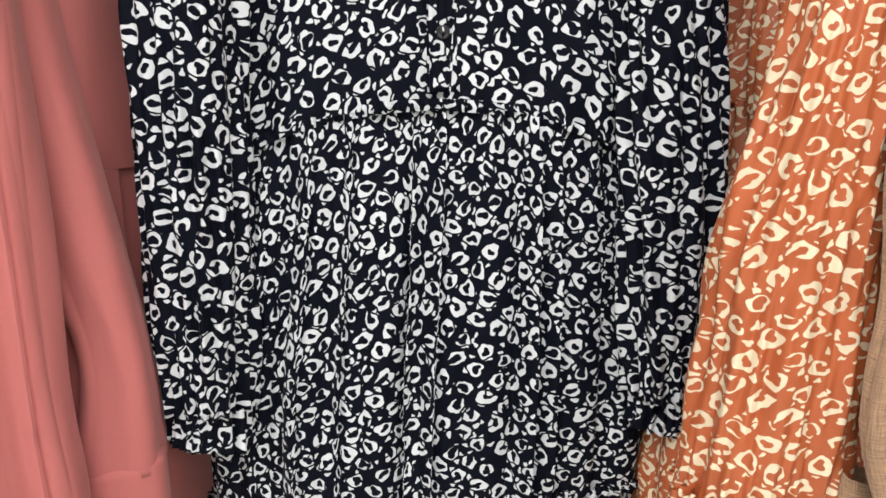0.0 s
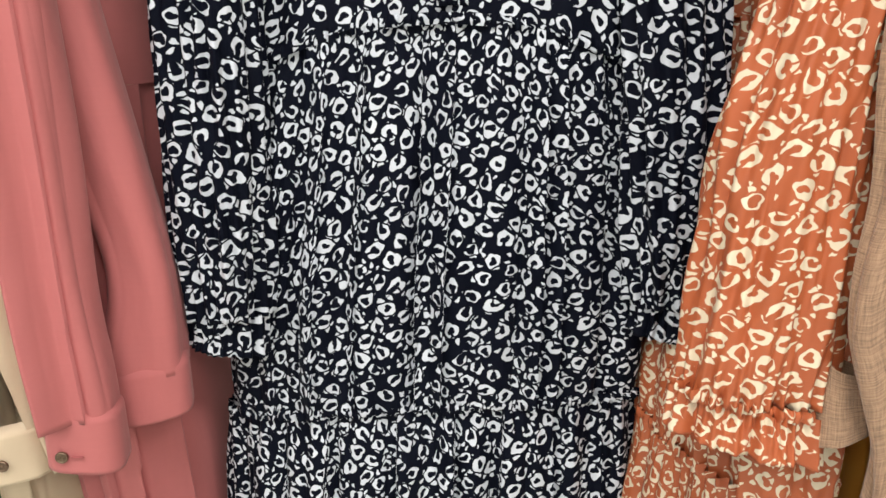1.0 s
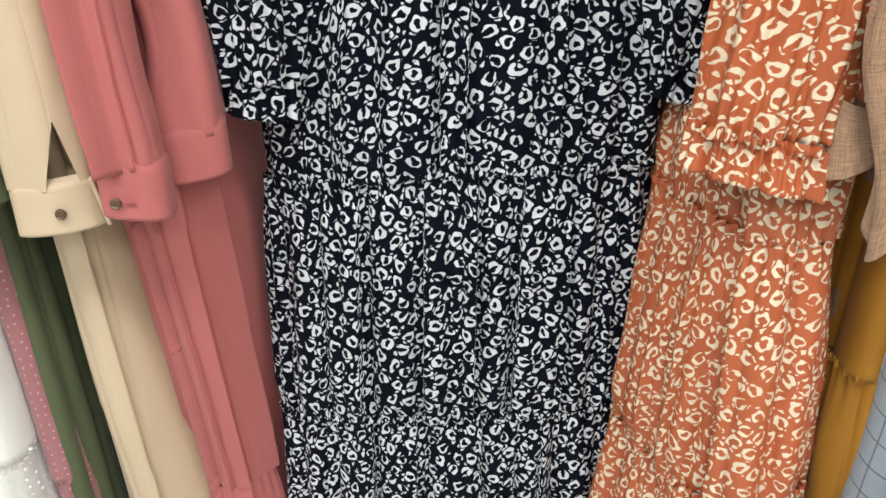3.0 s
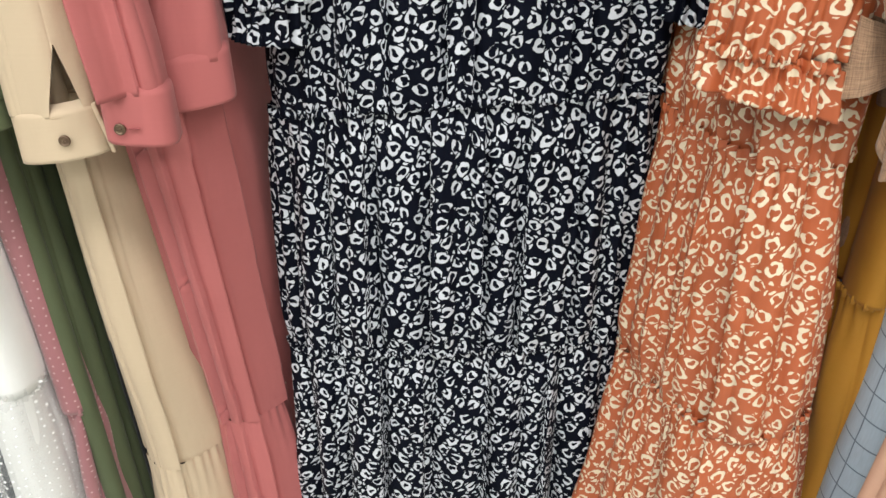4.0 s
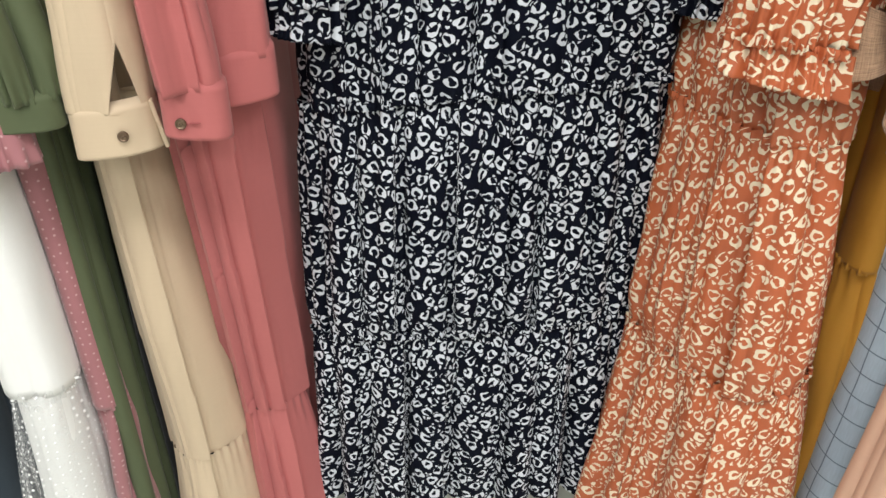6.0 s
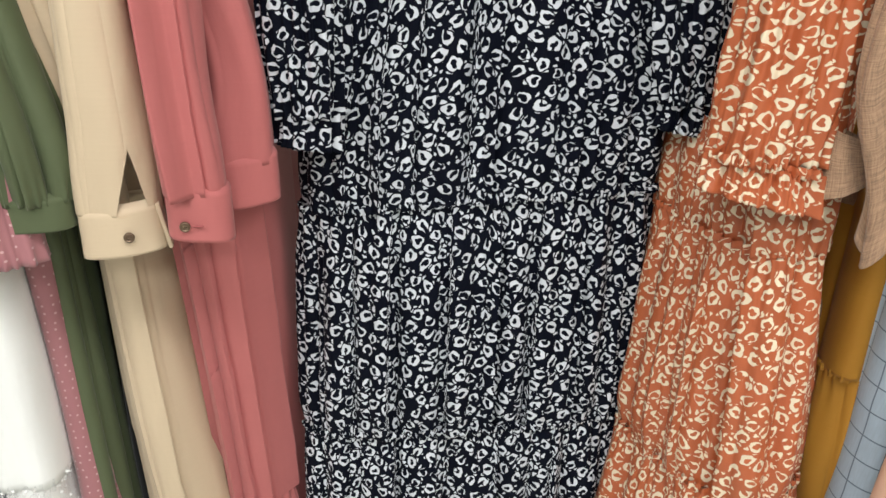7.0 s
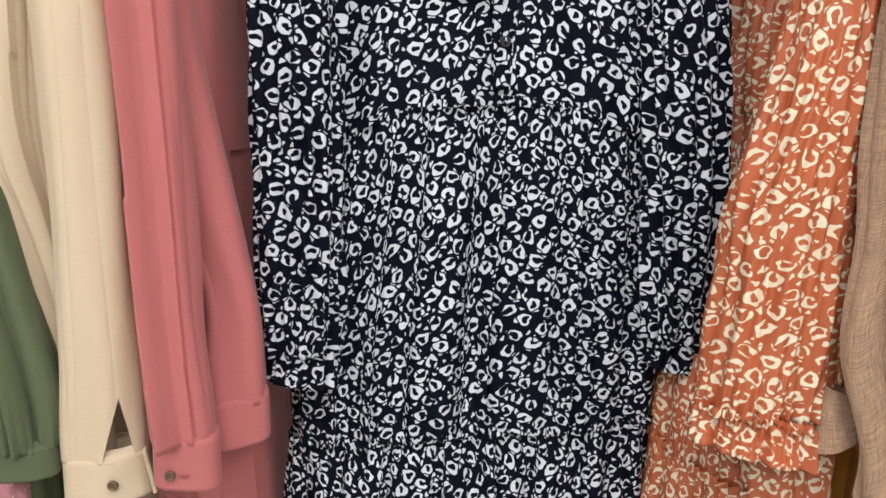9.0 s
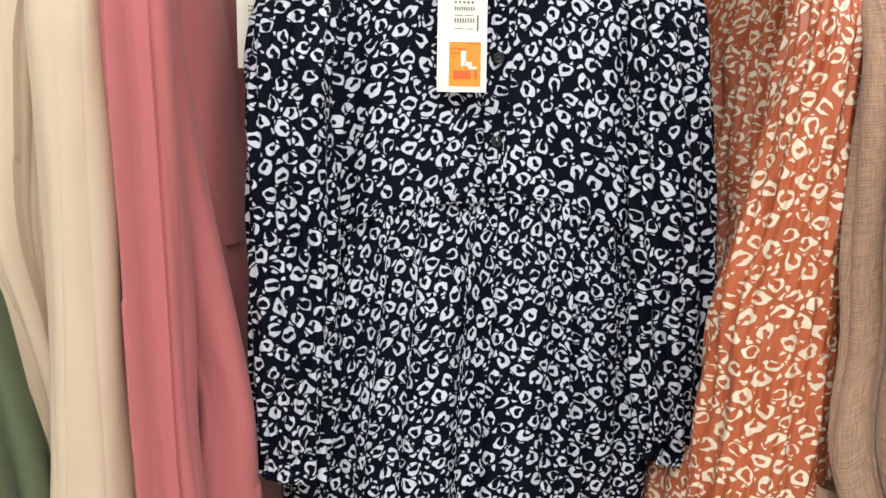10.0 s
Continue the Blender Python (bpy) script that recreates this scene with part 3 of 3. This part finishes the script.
# ---- orange printed dress, hung sideways ----
def orange_dress():
    ob = thing("dress", "orange and cream animal print tiered dress hanging sideways on the rail", "dress")
    m, r = ORANGE_PRINT, 7
    loft("bodice", [(1.57, 0.32, 0.72, 0.03, 0.07, 0), (1.52, 0.315, 0.72, 0.042, 0.16, 0.002), (1.40, 0.303, 0.77, 0.05, 0.165, 0.006), (1.235, 0.298, 0.765, 0.056, 0.165, 0.008)], m, ob,
         folds=((35, 0.9, 0.8), (53, 0.5, 0.6)), rot=8, nu=320, nv=80, crumple=0.005, seed=61, lip=False)
    tiers = [
        ("upper_tier", [(1.235, 0.298, 0.765, 0.056, 0.165, 0.004), (1.12, 0.288, 0.745, 0.062, 0.17, 0.008), (0.9, 0.252, 0.703, 0.066, 0.198, 0.008), (0.862, 0.25, 0.70, 0.064, 0.199, 0.003)], 62),
        ("middle_tier", [(0.865, 0.25, 0.70, 0.065, 0.20, 0.003), (0.8, 0.249, 0.695, 0.072, 0.202, 0.008), (0.62, 0.249, 0.692, 0.088, 0.205, 0.011), (0.582, 0.25, 0.69, 0.089, 0.204, 0.003)], 63),
        ("lower_tier", [(0.585, 0.25, 0.69, 0.09, 0.205, 0.003), (0.53, 0.25, 0.69, 0.098, 0.208, 0.010), (0.29, 0.245, 0.69, 0.13, 0.215, 0.017)], 64),
    ]
    for name, keys, seed in tiers:
        loft(name, keys, m, ob, folds=((15, 0.8, 0.2), (24, 0.4, 0.2), (6, 0.5, 0.1)), pleats=((0.445, 0.012 if seed > 62 else 0.008, -0.09), (0.40, 0.007, 0.04), (0.36, 0.007, 0.04), (0.53, 0.004, 0.05), (0.575, 0.006, 0.05)), gather=(80, 0.0022, 0.03), gather_low=(70, 0.0015, 0.02) if seed < 64 else None, rot=8 if seed == 62 else r, nu=520, nv=100,
             crumple=0.0015, seed=seed, shift=(0.17 * seed, 0.023 * seed), low=(0, 0.01), top=(0, 0.01))
        z, cx, cy, hx, hy, _ = keys[0]
        ruffle(z, cx, cy, hx + 0.002, hy + 0.002, m, ob, 110, 0.005, 0.011, (0, 0.01), rot=8 if seed == 62 else r, seed=seed + 30)
    loft("sleeve", [(1.53, 0.285, 0.60, 0.022, 0.04, 0), (1.41, 0.270, 0.510, 0.029, 0.034, 0.002), (1.27, 0.2555, 0.507, 0.0385, 0.034, 0.003), (1.16, 0.2385, 0.507, 0.0495, 0.034, 0.004), (1.0, 0.228, 0.507, 0.0545, 0.034, 0.006), (0.962, 0.223, 0.507, 0.0535, 0.032, 0.004)],
         m, ob, folds=((4, 0.7, 1.0), (9, 0.4, 0.8)), gather_low=(38, 0.003, 0.02), nu=260, nv=130, crumple=0.003, seed=71, shift=(0.33, 0.41), rot=-8)
    loft("cuff", [(0.962, 0.223, 0.507, 0.053, 0.032, 0.002), (0.945, 0.223, 0.507, 0.055, 0.034, 0.003), (0.925, 0.222, 0.506, 0.0575, 0.036, 0.005)], m, ob, folds=((14, 0.9, 0.3),), gather=(40, 0.003, 0.03), nu=260, nv=16, crumple=0.004, seed=72,
         shift=(0.6, 0.2), rot=-8, low=(0, -0.012), top=(0, -0.008), label="ruffled sleeve end")
    ruffle(0.962, 0.223, 0.507, 0.055, 0.034, m, ob, 50, 0.005, 0.01, (0, -0.008), rot=-8, seed=75, nu=260)
    loft("sleeve", [(1.53, 0.33, 0.86, 0.022, 0.04, 0), (1.4, 0.35, 0.93, 0.03, 0.03, 0.003), (1.0, 0.36, 0.94, 0.05, 0.035, 0.006), (0.94, 0.36, 0.94, 0.05, 0.035, 0.004)], m, ob, folds=((6, 0.7, 1.0),), nu=120, nv=50, seed=73)
    return ob


orange_dress()
hanger(0.29, RAIL_Y, 80, 0.17, 1.57)


# ---- shirt dresses hung sideways ----
def cuff_band(z1, z0, cx, cy, hx, hy, material, ob, seed, rot=0.0, tilt=0.0):
    """A flat stitched band at the end of a sleeve."""
    return loft("cuff", [(z1 + 0.007, cx, cy, hx - 0.006, hy - 0.006, 0), (z1 + 0.0065, cx, cy, hx - 0.005, hy - 0.005, 0), (z1 + 0.002, cx, cy, hx + 0.0016, hy + 0.0016, 0), (z0, cx, cy, hx + 0.0024, hy + 0.0024, 0)], material, ob, nu=120, nv=16, crumple=0.0022, seed=seed,
             rot=rot, power=3.0, stiff=True, top=(0, tilt), low=(0, tilt), shift=(0.5, 0.5))


def pink_dress():
    ob = thing("dress", "dusty pink long-sleeved maxi dress hanging sideways on the rail", "dress")
    m = PINK
    tucks = ((0.455, 0.006, 0.03), (0.487, 0.010, 0.03), (0.512, 0.006, 0.018), (0.538, 0.009, 0.022), (0.59, 0.014, 0.045))
    low_folds = ((4, 0.8, 0.1), (7, 0.35, 0.1))
    loft("bodice", [(1.57, -0.325, 0.72, 0.03, 0.07, 0), (1.52, -0.32, 0.72, 0.04, 0.15, 0.001), (1.35, -0.312, 0.78, 0.048, 0.165, 0.004), (1.18, -0.31, 0.785, 0.05, 0.165, 0.004)], m, ob, folds=((7, 0.8, 0.6),), nu=220, nv=60, crumple=0.004, stiff=True, seed=81, lip=False, rot=-4)
    loft("skirt", [(1.18, -0.31, 0.785, 0.05, 0.166, 0.002), (0.9, -0.305, 0.765, 0.057, 0.185, 0.006), (0.47, -0.296, 0.818, 0.055, 0.18, 0.006)], m, ob, folds=low_folds, pleats=tucks, nu=520, nv=100, crumple=0.0015, stiff=True, seed=82, rot=-4, straight=True, lip=False)
    loft("hem_tier", [(0.472, -0.296, 0.818, 0.0562, 0.1812, 0.006), (0.43, -0.294, 0.818, 0.0575, 0.1825, 0.007), (0.27, -0.285, 0.815, 0.064, 0.188, 0.009)], m, ob, folds=low_folds, pleats=tucks, gather=(60, 0.0012, 0.03), nu=520, nv=50, crumple=0.0015, stiff=True, seed=82, rot=-4, straight=True, lip=True)
    loft("sleeve", [(1.53, -0.32, 0.64, 0.025, 0.04, 0), (1.40, -0.336, 0.605, 0.029, 0.032, 0.002), (1.25, -0.318, 0.61, 0.032, 0.030, 0.002), (1.12, -0.289, 0.61, 0.031, 0.030, 0.002), (1.03, -0.265, 0.608, 0.0245, 0.030, 0.002), (0.965, -0.271, 0.604, 0.035, 0.031, 0.002), (0.938, -0.273, 0.60, 0.036, 0.029, 0.001)], m, ob,
         folds=((3, 0.4, 0.6), (5, 0.2, 0.6)), nu=140, nv=110, crumple=0.002, stiff=True, seed=83, rot=12, power=3.2)
    cuff_band(0.942, 0.896, -0.273, 0.60, 0.0365, 0.029, m, ob, 84, 12, 0.004)
    loft("sleeve", [(1.53, -0.335, 0.60, 0.022, 0.04, 0), (1.40, -0.327, 0.552, 0.030, 0.032, 0.002), (1.155, -0.315, 0.545, 0.028, 0.03, 0.003), (1.02, -0.3085, 0.538, 0.0255, 0.028, 0.003), (0.945, -0.302, 0.535, 0.0285, 0.027, 0.003), (0.929, -0.301, 0.535, 0.027, 0.025, 0.001)], m, ob,
         folds=((3, 0.5, 0.3), (5, 0.3, 0.3)), pleats=((0.41, 0.020, -0.09), (0.55, 0.004, 0.06)), nu=220, nv=110, crumple=0.002, stiff=True, seed=85, rot=12, power=3.0)
    c = cuff_band(0.932, 0.885, -0.300, 0.535, 0.0275, 0.025, m, ob, 86, 8, -0.003)
    button((-0.308, 0.5065, 0.902), 0.005, METAL, c, (0.1, -1, 0), "ringed antique metal button")
    part("buttonhole", box(bmesh.new(), -0.3005, 0.5055, 0.9014, -0.291, 0.5075, 0.9026, 0.0004), STITCH_PINK, c, "stitched pink buttonhole")
    return ob


def beige_dress():
    ob = thing("dress", "beige long-sleeved shirt maxi dress hanging sideways on the rail", "dress")
    m = BEIGE
    tucks = ((0.44, 0.005, 0.03), (0.492, 0.0025, 0.02), (0.53, 0.008, 0.035), (0.60, 0.007, 0.06))
    low_folds = ((4, 0.8, 0.1), (7, 0.35, 0.1))
    loft("bodice", [(1.57, -0.405, 0.72, 0.03, 0.07, 0), (1.52, -0.40, 0.72, 0.03, 0.15, 0.001), (1.35, -0.395, 0.75, 0.032, 0.165, 0.003), (1.18, -0.395, 0.76, 0.034, 0.165, 0.003)], m, ob, folds=((7, 0.8, 0.6),), nu=220, nv=60, crumple=0.004, stiff=True, seed=91, lip=False, rot=-6)
    loft("skirt", [(1.18, -0.395, 0.76, 0.034, 0.168, 0.002), (0.85, -0.386, 0.765, 0.040, 0.18, 0.005), (0.43, -0.367, 0.778, 0.051, 0.185, 0.006)], m, ob, folds=low_folds, pleats=tucks, nu=520, nv=100, crumple=0.0015, stiff=True, seed=92, rot=-8, straight=True, lip=False)
    loft("hem_tier", [(0.432, -0.367, 0.778, 0.0522, 0.1862, 0.006), (0.39, -0.366, 0.778, 0.0535, 0.1875, 0.007), (0.18, -0.365, 0.775, 0.06, 0.195, 0.010)], m, ob, folds=low_folds, pleats=tucks, gather=(60, 0.0012, 0.03), nu=520, nv=50, crumple=0.0015, stiff=True, seed=92, rot=-8, straight=True, lip=True)
    loft("sleeve", [(1.53, -0.39, 0.60, 0.024, 0.04, 0), (1.40, -0.382, 0.548, 0.031, 0.034, 0.002), (1.155, -0.376, 0.546, 0.031, 0.03, 0.003), (0.98, -0.371, 0.543, 0.034, 0.028, 0.003), (0.925, -0.375, 0.542, 0.0375, 0.027, 0.002), (0.908, -0.375, 0.542, 0.036, 0.024, 0.001)], m, ob,
         folds=((3, 0.8, 1.0), (5, 0.4, 0.8)), nu=440, nv=320, crumple=0.003, stiff=True, seed=93, rot=6, slit=(0.578, 0.075, 0.972), power=3.0)
    c = cuff_band(0.911, 0.868, -0.376, 0.542, 0.036, 0.024, m, ob, 94, 6, 0.003)
    flap = box(bmesh.new(), -0.0035, -0.016, -0.024, 0.0005, 0.016, 0.024, 0.0012)
    flap.transform(pose(-0.3365, 0.548, 0.8945, 6, -9, 12))
    part("cuff_flap", flap, m, ob)
    button((-0.362, 0.5145, 0.889), 0.005, METAL, c, (0.1, -1, 0), "ringed antique metal button")
    loft("sleeve", [(1.53, -0.41, 0.62, 0.022, 0.04, 0), (1.40, -0.445, 0.595, 0.036, 0.034, 0.003), (1.20, -0.445, 0.59, 0.036, 0.03, 0.005), (1.12, -0.428, 0.592, 0.026, 0.028, 0.006), (1.0, -0.405, 0.575, 0.024, 0.028, 0.006), (0.90, -0.40, 0.585, 0.022, 0.026, 0.003)], m, ob,
         folds=((3, 1.2, 2.4), (6, 0.8, 2.0)), pleats=((0.42, 0.008, 0.08), (0.53, 0.009, 0.09)), nu=200, nv=160, crumple=0.013, stiff=True, seed=95, rot=6)
    return ob


def simple_dress(label, m, x, lean, y_tip, width, seed, hem=0.3, rot=-4.0, sleeve=None, tier=None, tip_lean=0.0, sleeve_name="sleeve", hy=0.18):
    """A narrow dress hung sideways, seen by its front edge."""
    ob = thing("dress", label, "dress")
    rows = [(1.57, x, 0.72, 0.02, 0.07, 0), (1.52, x, 0.72, width * 0.8, 0.15, 0.001), (1.3, x, y_tip + hy, width, hy, 0.003), (0.9, x + lean * 0.5, y_tip + hy, width, hy, 0.005)]
    split = tier if tier else hem
    rows.append((split, x + lean, y_tip + hy + tip_lean, width * 1.15, hy, 0.008))
    waist = (1.1, x + lean * 0.25, y_tip + hy, width, hy, 0.003)
    folds = ((8, 0.8, 0.5), (4, 0.5, 0.4))
    loft("bodice", rows[:3] + [waist], m, ob, folds=folds, nu=200, nv=50, crumple=0.002, stiff=True, seed=seed, rot=rot, lip=False)
    loft("skirt", [waist] + rows[3:], m, ob, folds=folds, gather=(50, 0.001, 0.02), nu=260, nv=90, crumple=0.002, stiff=True, seed=seed + 5, rot=rot)
    if tier:
        loft("hem_tier", [(tier, x + lean, y_tip + hy + tip_lean, width * 1.2, hy, 0.006), (tier - 0.05, x + lean, y_tip + hy + tip_lean, width * 1.2, hy + 0.006, 0.008), (hem, x + lean * 1.1, y_tip + hy + tip_lean, width * 1.3, hy + 0.012, 0.009)], m, ob,
             folds=((15, 0.8, 0.6),), gather=(60, 0.003, 0.02), nu=300, nv=50, crumple=0.003, seed=seed + 1, rot=rot)
        ruffle(tier, x + lean, y_tip + hy + tip_lean, width * 1.2 + 0.002, hy + 0.002, m, ob, 90, 0.005, 0.01, rot=rot, seed=seed + 2)
    if sleeve:
        loft(sleeve_name, sleeve, m, ob, folds=((3, 1.0, 1.0), (6, 0.7, 0.8)), pleats=((0.44, 0.006, 0.07), (0.53, 0.006, -0.07)), gather_low=(26, 0.0022, 0.02), nu=200, nv=120, crumple=0.004, stiff=True, seed=seed + 3, rot=rot)
    return ob


pink_dress()
hanger(-0.31, RAIL_Y, 98, 0.16, 1.57)
beige_dress()
hanger(-0.39, RAIL_Y, 97, 0.16, 1.57)

green = simple_dress("olive green long-sleeved dress hanging sideways between beige and mauve", GREEN, -0.488, 0.030, 0.592, 0.0120, 101, hem=0.15, rot=2, hy=0.06,
                     sleeve=[(1.5, -0.47, 0.66, 0.02, 0.04, 0), (1.3, -0.512, 0.60, 0.024, 0.03, 0.002), (1.15, -0.482, 0.55, 0.030, 0.03, 0.005), (0.98, -0.452, 0.535, 0.034, 0.03, 0.007), (0.935, -0.449, 0.533, 0.035, 0.028, 0.006), (0.922, -0.449, 0.533, 0.032, 0.025, 0.001)])
cuff_band(0.925, 0.897, -0.449, 0.533, 0.032, 0.025, GREEN, green, 104, 6)
hanger(-0.485, RAIL_Y, 96, 0.05, 1.57)
simple_dress("plain black dress hanging sideways between green and beige", BLACK_CLOTH, -0.449, 0.02, 0.645, 0.019, 191, hem=0.15, rot=0)
hanger(-0.447, RAIL_Y, 94, 0.16, 1.57)

mauve = simple_dress("mauve dress with small pale dots hanging sideways on the rail", MAUVE, -0.519, 0.03, 0.583, 0.0215, 111, tier=0.53, hem=0.15, rot=5,
                     sleeve=[(1.5, -0.52, 0.62, 0.02, 0.04, 0), (1.2, -0.52, 0.57, 0.026, 0.03, 0.003), (1.0, -0.50, 0.525, 0.034, 0.028, 0.004), (0.865, -0.49, 0.515, 0.042, 0.026, 0.006)])
hanger(-0.53, RAIL_Y, 96, 0.16, 1.57)


def white_dress():
    ob = thing("dress", "white dress with a dotted tulle overlay hanging sideways", "dress")
    folds = ((6, 0.8, 0.3), (11, 0.6, 0.3))
    loft("body", [(1.5, -0.60, 0.72, 0.02, 0.1, 0), (1.3, -0.60, 0.72, 0.022, 0.17, 0.002), (1.05, -0.583, 0.74, 0.026, 0.185, 0.003), (0.9, -0.560, 0.705, 0.040, 0.185, 0.003), (0.585, -0.555, 0.72, 0.045, 0.19, 0.004)], WHITE, ob, folds=folds, nu=300, nv=80, seed=121, stiff=True, rot=11, power=3.2)
    ruffle(0.585, -0.555, 0.72, 0.047, 0.194, TULLE, ob, 70, 0.008, 0.018, seed=122, rot=11)
    loft("underskirt", [(0.588, -0.555, 0.72, 0.043, 0.188, 0.003), (0.14, -0.570, 0.73, 0.062, 0.195, 0.006)], WHITE, ob, folds=folds, nu=240, nv=60, seed=123, stiff=True, rot=11)
    loft("tulle_overlay", [(0.585, -0.555, 0.72, 0.047, 0.192, 0.004), (0.54, -0.558, 0.722, 0.055, 0.20, 0.006), (0.12, -0.593, 0.73, 0.083, 0.215, 0.008)], TULLE, ob, folds=((15, 0.8, 0.6),), gather=(70, 0.003, 0.02), nu=300, nv=60, seed=124, rot=11, label="sheer dotted tulle layer")
    return ob


white_dress()
hanger(-0.60, RAIL_Y, 96, 0.15, 1.5)
simple_dress("dark slate blue dress hanging sideways on the rail", SLATE, -0.655, 0.01, 0.55, 0.03, 131, hem=0.31)
hanger(-0.655, RAIL_Y, 96, 0.16, 1.57)
simple_dress("dark fuchsia dress hanging sideways on the rail", FUCHSIA, -0.72, 0.015, 0.56, 0.026, 141, hem=0.2)
hanger(-0.71, RAIL_Y, 96, 0.16, 1.57)


# ---- dresses past the orange one ----
def linen_dress():
    ob = thing("dress", "light brown linen dress with loose open sleeve hanging sideways", "dress")
    m = LINEN
    loft("body", [(1.57, 0.385, 0.72, 0.02, 0.07, 0), (1.5, 0.38, 0.72, 0.03, 0.15, 0.001), (1.2, 0.385, 0.74, 0.03, 0.18, 0.004), (0.9, 0.375, 0.76, 0.022, 0.17, 0.005), (0.45, 0.375, 0.79, 0.02, 0.17, 0.005)], m, ob, folds=((9, 0.8, 0.8),), nu=240, nv=90, seed=151, rot=2, crumple=0.004)
    loft("sleeve", [(1.5, 0.345, 0.58, 0.03, 0.04, 0), (1.4, 0.324, 0.475, 0.036, 0.036, 0.003), (1.3, 0.316, 0.457, 0.038, 0.035, 0.005), (1.2, 0.313, 0.455, 0.037, 0.033, 0.005), (1.15, 0.320, 0.455, 0.036, 0.032, 0.005), (1.08, 0.313, 0.455, 0.038, 0.032, 0.006), (1.03, 0.319, 0.452, 0.039, 0.03, 0.006),
                    (0.98, 0.338, 0.450, 0.034, 0.028, 0.006), (0.945, 0.344, 0.448, 0.036, 0.027, 0.008), (0.922, 0.352, 0.446, 0.043, 0.030, 0.014)], m, ob,
         folds=((4, 1.3, 1.2), (9, 0.6, 0.8)), pleats=((0.40, 0.006, 0.06), (0.47, 0.007, -0.06), (0.56, 0.006, 0.06)), nu=260, nv=160, crumple=0.007, seed=153, stiff=True, rot=-10, low=(0, 0.03), slit=(0.57, 0.07, 0.975), hem=0.012)
    loft("cuff", [(0.992, 0.283, 0.486, 0.017, 0.016, 0.001), (0.968, 0.284, 0.484, 0.019, 0.018, 0.001), (0.940, 0.286, 0.482, 0.021, 0.02, 0.002)], m, ob, folds=((4, 0.8, 0.4),), nu=110, nv=30, crumple=0.003, seed=155, rot=-10, low=(0, 0.008), top=(0, -0.006), stiff=True)
    return ob


linen_dress()
hanger(0.385, RAIL_Y, 84, 0.16, 1.57)
simple_dress("mustard yellow long dress hanging sideways beside the linen dress", MUSTARD, 0.402, -0.01, 0.54, 0.026, 161, rot=-3, tier=0.70)
hanger(0.405, RAIL_Y, 84, 0.16, 1.57)
simple_dress("pale blue dress with dark windowpane check hanging sideways", BLUE_CHECK, 0.452, -0.048, 0.47, 0.04, 171, rot=-3, hem=0.25, tip_lean=0.03)
hanger(0.43, RAIL_Y, 84, 0.16, 1.57)
simple_dress("peach dress hanging sideways on the rail", PEACH, 0.535, -0.06, 0.44, 0.035, 181, rot=-3, hem=0.25,
             sleeve=[(1.5, 0.5, 0.6, 0.02, 0.04, 0), (1.2, 0.475, 0.47, 0.03, 0.03, 0.003), (0.9, 0.445, 0.44, 0.032, 0.03, 0.004), (0.65, 0.405, 0.43, 0.034, 0.03, 0.005), (0.42, 0.385, 0.43, 0.036, 0.03, 0.006)])
hanger(0.485, RAIL_Y, 84, 0.16, 1.57)


# ---- floor tiles ----
def floor_tiles():
    size, joint = 0.6, 0.004
    half = size / 2 - joint / 2
    turn = Matrix.Rotation(radians(-12.4), 4, "Z")

    def slab_mesh(cut=None):
        bm = box(bmesh.new(), -half, -half, -0.004, half, half, 0.0, 0.0012)
        if cut is not None:
            back = cut.inverted()
            for co, no in (((-4, 0, 0), (-1, 0, 0)), ((4, 0, 0), (1, 0, 0)), ((0, -5, 0), (0, -1, 0)), ((0, 3, 0), (0, 1, 0))):
                bmesh.ops.bisect_plane(bm, geom=bm.verts[:] + bm.edges[:] + bm.faces[:], plane_co=back @ Vector(co), plane_no=back.to_3x3() @ Vector(no), clear_outer=True)
        if not bm.faces:
            bm.free()
            return None
        mesh = bpy.data.meshes.new("tile")
        bm.to_mesh(mesh)
        bm.free()
        mesh.materials.append(TILE)
        return mesh

    whole = slab_mesh()
    for i in range(-10, 11):
        for j in range(-13, 8):
            place = turn @ Vector((0.33 + size * i, 0.867 + size * (j + 0.5), 0))
            if abs(place.x) > 4.4 or not -5.4 < place.y < 3.4:
                continue
            m = Matrix.Translation(place) @ turn
            inside = abs(place.x) < 3.62 and -4.62 < place.y < 2.62
            mesh = whole if inside else slab_mesh(m)
            if mesh is not None:
                tile = new("tile", mesh)
                tile.parent = floor
                tile.matrix_world = m


floor_tiles()
